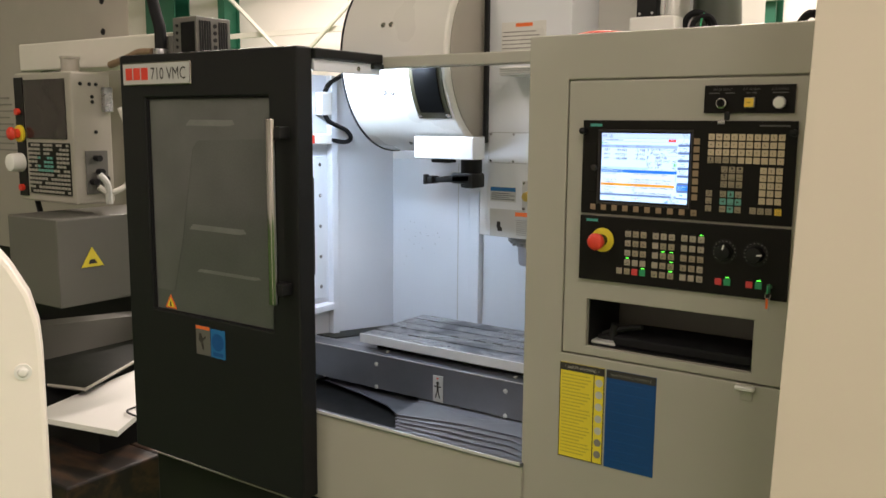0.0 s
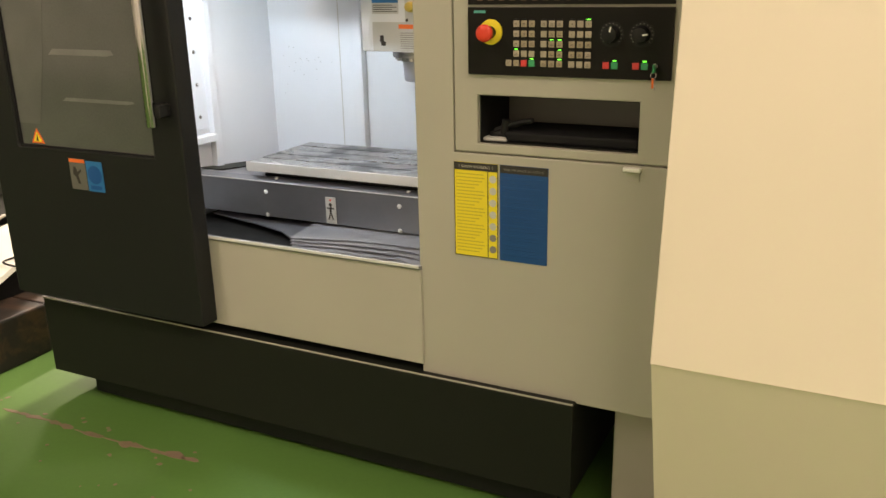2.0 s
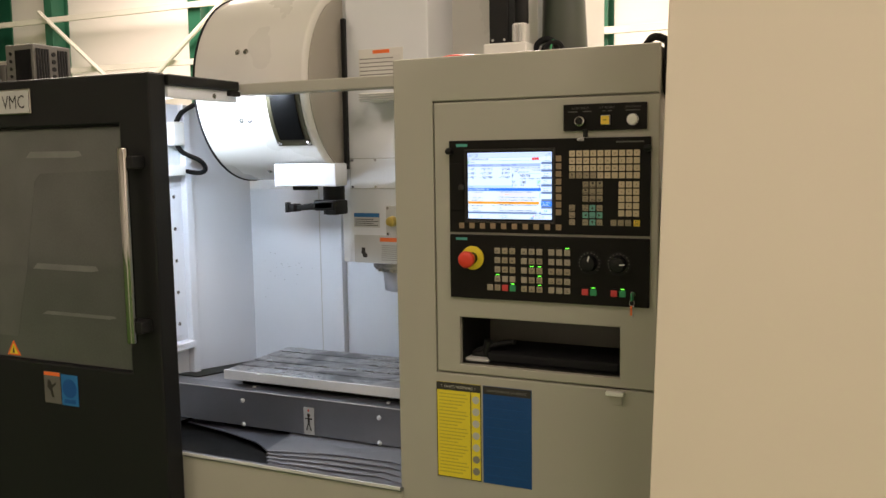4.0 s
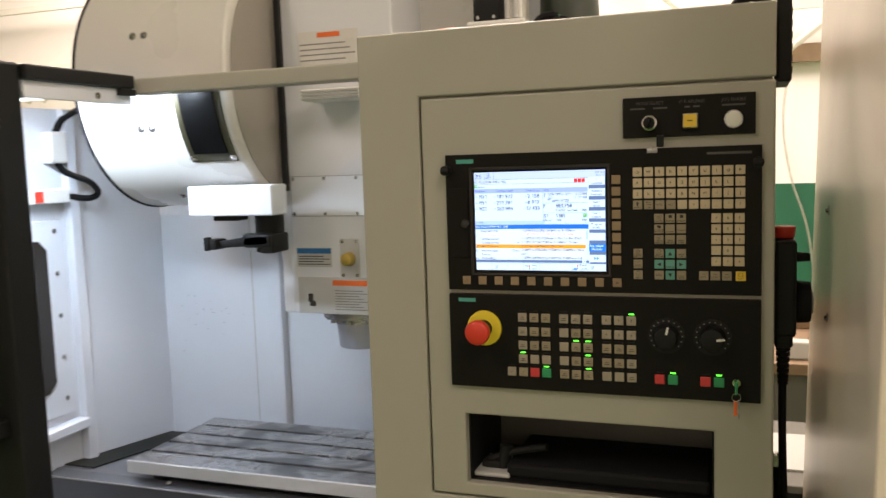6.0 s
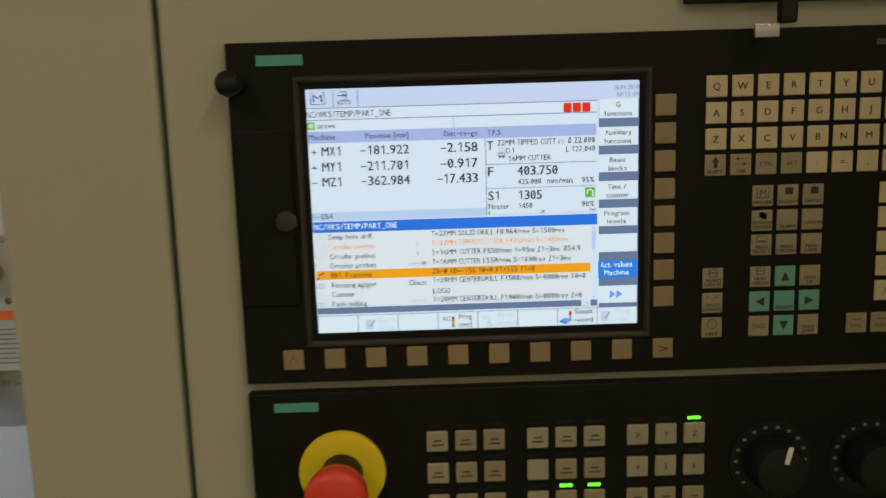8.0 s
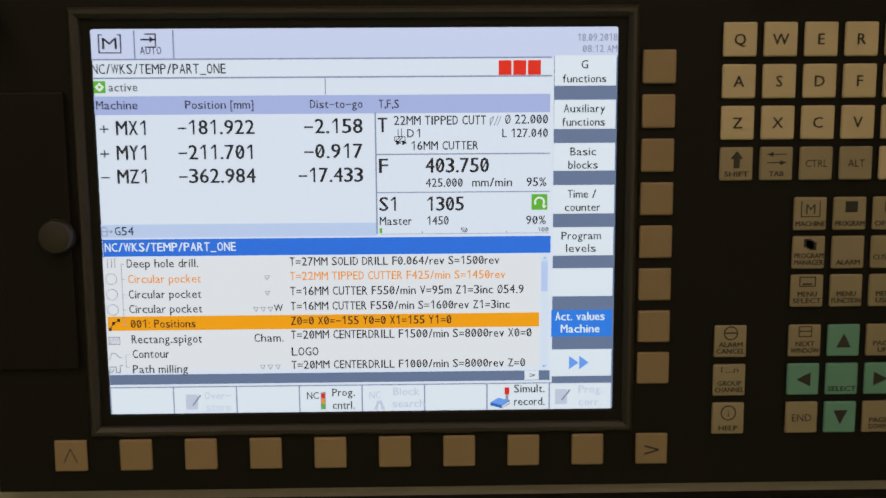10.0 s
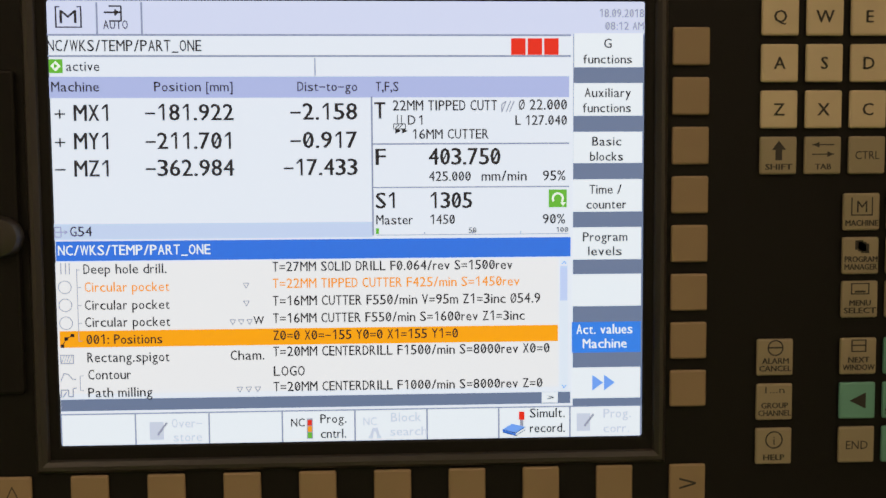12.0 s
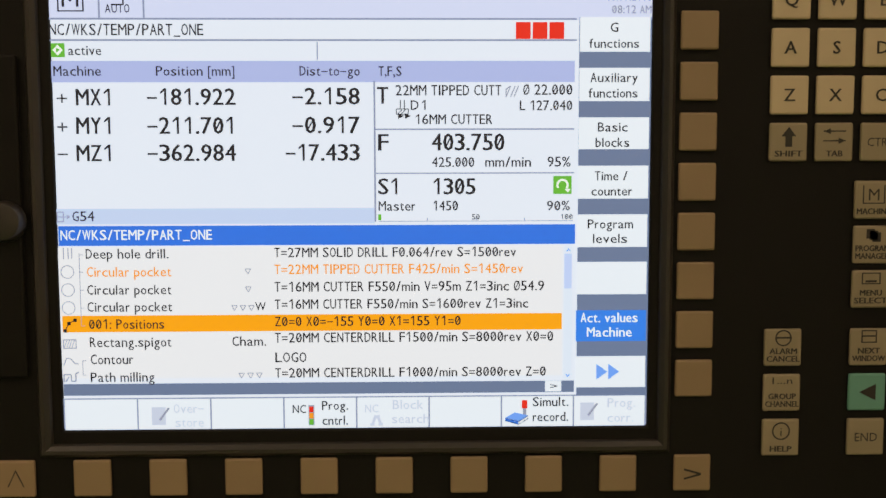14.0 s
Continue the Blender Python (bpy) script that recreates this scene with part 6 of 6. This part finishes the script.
part("enclosure", prism(BM(), [(-6.5, 2.5), (-3.70, 2.5), (-3.70, 2.62), (-6.0, 4.2), (-6.5, 4.2)], 0.96, 2.75, axis="z"), M_HGREY, hm)
part("column", prism(BM(), [(-3.695, 2.45), (-3.335, 2.45), (-3.56, 2.60), (-3.695, 2.60)], 0.96, 2.75, axis="z"), M_HGREY, hm)
for z in (1.95, 2.08, 2.22):
    bolt(hm, -3.53, 2.45, z, 0.012, material=M_BLACK)
for k in range(9):
    part("text_bar", bx(-4.62, -4.42 - 0.03 * (k % 3), 2.496, 2.4995, 1.50 + k * 0.035, 1.508 + k * 0.035), M_GREYP, hm)
part("support_arm", bx(-3.72, -2.62, 2.14, 2.30, 1.885, 2.005, 0.008), M_HPALE, hm, "pale pendant support arm")
part("arm_neck", cy((-3.165, 2.04, 1.858), (-3.165, 2.04, 1.915), 0.036, seg=24), M_HGREY, hm, smooth=True)
part("neck_cap", cy((-3.165, 2.04, 1.9155), (-3.165, 2.04, 1.925), 0.040, seg=24), M_HGREY, hm, smooth=True)
part("arm_joint", bx(-3.62, -3.50, 2.18, 2.28, 1.82, 1.885, 0.004), M_BLACK, hm)
pd = part("control_pendant", bx(-3.42, -3.01, 1.94, 2.115, 1.33, 1.858, 0.008), M_HGREY, hm, "grey control pendant")
part("pendant_strip", bx(-3.412, -3.35, 1.934, 1.9395, 1.35, 1.84), M_BLACK, pd)
part("pendant_screen", bx(-3.34, -3.05, 1.934, 1.9395, 1.59, 1.83, 0.002), M_GLASSD, pd, "dark screen")
part("keypad", bx(-3.33, -3.035, 1.934, 1.9395, 1.365, 1.575), M_BASE, pd)
KB = shared("pad_key", bx(-0.0075, 0.0075, -0.004, 0, -0.005, 0.005), M_HGREY)
KC = shared("pad_key", bx(-0.0075, 0.0075, -0.004, 0, -0.005, 0.005), M_KEYT)
for c in range(13):
    for r in range(12):
        if (c * 7 + r * 3) % 11 == 0 or (c in (4, 8) and r < 6):
            continue
        place("pad_key", KC if 2 < r < 7 and 2 < c < 8 else KB, (-3.318 + c * 0.0228, 1.9338, 1.565 - r * 0.0172), pd)
bm = cy((-3.385, 1.934, 1.61), (-3.385, 1.90, 1.61), 0.02, seg=20)
dome(bm, (-3.385, 1.895, 1.61), 0.028, 0.016)
part("stop_collar", cy((-3.38, 1.9335, 1.61), (-3.38, 1.925, 1.61), 0.036, seg=24), M_YELLOW, pd, smooth=True)
part("stop_button", bm, M_RED, pd, "red stop button", smooth=True)
part("jog_wheel", cy((-3.385, 1.934, 1.49), (-3.385, 1.88, 1.49), 0.04, 0.036, 28, 0.004), M_WPLAS, pd, "grey jog wheel", smooth=True)
for z in (1.70, 1.385):
    part("round_button", cy((-3.385, 1.934, z), (-3.385, 1.92, z), 0.014, seg=16), M_RED, pd)
part("connector_plate", bx(-3.0095, -3.004, 1.985, 2.085, 1.37, 1.545, 0.002), M_HDARK, pd)
for y, z in ((2.03, 1.515), (2.04, 1.46), (2.01, 1.42), (2.06, 1.43)):
    part("connector", cy((-3.004, y, z), (-2.975, y, z), 0.013, seg=14), M_BLACK, pd)
for y, z in ((1.98, 1.81), (2.02, 1.81), (2.05, 1.81), (2.03, 1.76), (2.03, 1.74), (2.04, 1.62)):
    bolt(pd, -3.0095, y, z, 0.006, (1, 0, 0), M_BLACK)
part("latch", bx(-3.0095, -2.985, 2.07, 2.11, 1.70, 1.80, 0.004), M_STEEL, pd)
part("pendant_cable", pipe(BM(), [(-2.98, 2.135, 1.72), (-2.96, 2.16, 1.62), (-2.955, 2.165, 1.50), (-2.955, 2.14, 1.41), (-2.965, 2.06, 1.375), (-2.98, 2.02, 1.40)], 0.012), M_HPALE, pd, "pale coiled cable", smooth=True)
part("cable_bundle", pipe(BM(), [(-2.985, 2.03, 1.45), (-2.965, 2.05, 1.41), (-2.962, 2.055, 1.33)], 0.014), M_PAPER, pd)
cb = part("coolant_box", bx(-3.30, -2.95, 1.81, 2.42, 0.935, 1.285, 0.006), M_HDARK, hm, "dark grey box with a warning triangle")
tri = prism(BM(), [(1.905, 1.085), (2.005, 1.085), (1.955, 1.165)], -2.9495, -2.9475, axis="x")
tp = part("warning_triangle", tri, M_STY, cb, "yellow warning triangle")
part("triangle_sign", prism(BM(), [(1.935, 1.098), (1.975, 1.098), (1.965, 1.115), (1.945, 1.115)], -2.947, -2.9462, axis="x"), M_INK, tp)
part("prop", pipe(BM(), [(-3.40, 2.0, 1.33), (-3.33, 1.98, 1.2), (-3.30, 1.96, 0.98)], 0.012), M_BLACK, hm)
# Black slab standing for the dark void below the enclosure.
part("dark_void_sheet", bx(-9.0, -3.35, 2.95, 3.1, G, 0.955), M_BLACK, hm)
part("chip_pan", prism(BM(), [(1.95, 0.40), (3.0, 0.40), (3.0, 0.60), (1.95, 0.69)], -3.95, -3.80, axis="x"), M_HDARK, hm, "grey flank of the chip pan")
part("pan_lip", prism(BM(), [(-3.20, 2.05), (-3.403, 2.446), (-3.795, 2.83), (-3.795, 2.15), (-3.392, 1.992)], 0.490, 0.498, axis="z"), M_BASE, hm, "dark flat tray sheet")
part("tray_rim", pipe(BM(), [(-3.392, 1.992, 0.502), (-3.20, 2.05, 0.502), (-3.403, 2.446, 0.502)], 0.007, 6, 1), M_HGREY, hm, "folded rim of the tray")
# Black block that fills the dark space under the machine.
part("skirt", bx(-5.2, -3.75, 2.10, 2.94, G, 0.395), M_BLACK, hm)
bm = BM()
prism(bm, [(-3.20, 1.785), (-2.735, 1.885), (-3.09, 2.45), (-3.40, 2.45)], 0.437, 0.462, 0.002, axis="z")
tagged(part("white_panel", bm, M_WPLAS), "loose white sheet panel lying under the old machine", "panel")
# Prop widened into a black block for the shade beneath the panel.
part("dark_panel_prop", bx(-3.55, -2.93, 1.93, 2.4, 0.3055, 0.4365), M_BLACK, hm)
tagged(part("thin_cable", pipe(BM(), [(-2.80, 2.02, 0.47), (-2.86, 2.02, 0.475), (-2.90, 2.06, 0.47), (-2.90, 2.16, 0.47)], 0.004), M_RUBBER), "thin black cable on the loose panel", "cable")
tm = thing("timber_plinth", (-3.2, 2.2, G), "oil-stained timber plinth under the old machine", "plinth")
for k in range(3):
    part("beam", bx(-3.80, -2.735 - 0.004 * (k % 2), 1.66 + k * 0.42, 2.076 + k * 0.42, G, 0.305 - 0.003 * (k % 2), 0.010), M_WOOD, tm)

# ---- rounded cream guard close by ----
fg = thing("cream_guard", (-1.4, 0.30, G), "rounded cream sheet guard with a dome bolt", "machine guard")
UX, UY, EX, EY = 0.52, 0.854, -1.145, 0.690
bm = BM()
prof = [(-0.004, G), (0.000, 1.30), (-0.003, 1.345), (-0.014, 1.392), (-0.038, 1.44), (-0.10, 1.53), (-0.17, 1.64), (-0.70, 1.64), (-0.70, G)]
prism(bm, prof, 0, 0.06, 0.008)
for v in bm.verts:
    u, d, z = v.co
    v.co = Vector((EX + UX * u - UY * d, EY + UY * u + UX * d, z))
part("sheet", bm, M_GUARD, fg)
p = Vector((EX - 0.030 * UX, EY - 0.030 * UY, 1.270))
n = Vector((UY, -UX, 0))
bm = cy(p, p + n * 0.003, 0.013, seg=24)
cyl(bm, p + n * 0.003, p + n * 0.008, 0.009, 0.006, seg=20, bevel=0.002)
part("dome_bolt", bm, M_WPLAS, fg, smooth=True)

# ---- bench in the gap behind ----
wb = thing("workbench", (0.0, 4.7, G), "cluttered timber workbench by the far wall", "workbench")
part("bench_top", bx(-0.9, 0.9, 4.3, 5.1, 0.72, 0.77, 0.005), M_TWOOD, wb)
part("bench_back", bx(-0.9, 0.9, 5.06, 5.1, 0.771, 0.93, 0.004), M_TWOOD, wb)
# Dark sheet put in for the shaded space below the bench top.
part("front_panel", bx(-0.9, 0.9, 4.345, 4.36, G, 0.715), M_HDARK, wb, "dark sheet added for the dark space under the bench")
for x in (-0.85, 0.82):
    for y in (4.37, 5.0):
        part("leg", bx(x, x + 0.05, y, y + 0.05, G, 0.72), M_STEEL, wb)
random.seed(4)
for k in range(16):
    x, y = -0.55 + 0.07 * k + random.uniform(-0.03, 0.03), random.uniform(4.36, 4.95)
    w, h = random.uniform(0.03, 0.07), random.uniform(0.03, 0.10)
    m = (M_PAPER, M_WPLAS, M_HDARK, M_TWOOD, M_BRASS, M_STEEL)[k % 6]
    tagged(part(("small_box", "rag", "tool_tray")[k % 3], bx(x - w, x + w, y - w * 0.7, y + w * 0.7, 0.771, 0.771 + h, 0.008), m),
           ("small worn carton on the bench", "crumpled pale rag on the bench", "grey tool tray on the bench")[k % 3], ("box", "rag", "tray")[k % 3], "bench clutter")
# Bin-shaped block stands in for the dark clutter that hides the floor.
cbn = thing("clutter_bin", (-0.35, 3.4, G), "black stand-in bin for dark clutter, loose sheet on top", "bin")
part("bin_body", prism(BM(), [(-0.80, G), (0.10, G), (0.14, 0.66), (-0.84, 0.66)], 3.15, 3.75, 0.006), M_BLACK, cbn)
part("rim", bx(-0.86, 0.16, 3.13, 3.77, 0.661, 0.685, 0.004), M_HDARK, cbn)
part("loose_sheet", prism(BM(), [(-0.45, 0.686), (-0.05, 0.686), (-0.02, 0.80), (-0.04, 0.80), (-0.08, 0.692), (-0.45, 0.692)], 3.25, 3.6), M_PAPER, cbn, "bent bright sheet")

# ---- scuffs on the floor ----
random.seed(11)
bm = BM()
x, y = -2.44, 1.655
while x < -1.62:
    w = random.uniform(0.004, 0.016) * (1.6 if random.random() < 0.25 else 0.8)
    n = 9
    L = random.uniform(0.018, 0.05)
    bm2 = [(x + L * math.cos(2 * math.pi * k / n) * random.uniform(0.7, 1.2), y + w * math.sin(2 * math.pi * k / n) * random.uniform(0.5, 1.4)) for k in range(n)]
    prism(bm, bm2, 0.1001, 0.1012, axis="z")
    x += L * random.uniform(1.2, 2.0)
    y += random.uniform(-0.006, 0.008)
for k in range(26):
    px, py, r = random.uniform(-2.6, -1.5), random.uniform(1.35, 1.72), random.uniform(0.003, 0.009)
    prism(bm, [(px + r * math.cos(a) * random.uniform(0.6, 1.6), py + r * math.sin(a)) for a in (0, 1, 2, 3, 4, 5)], 0.1001, 0.1012, axis="z")
tagged(part("floor_scuffs", bm, M_STAIN), "bare scratches and specks in the green floor paint", "scuff", kind="stuff")
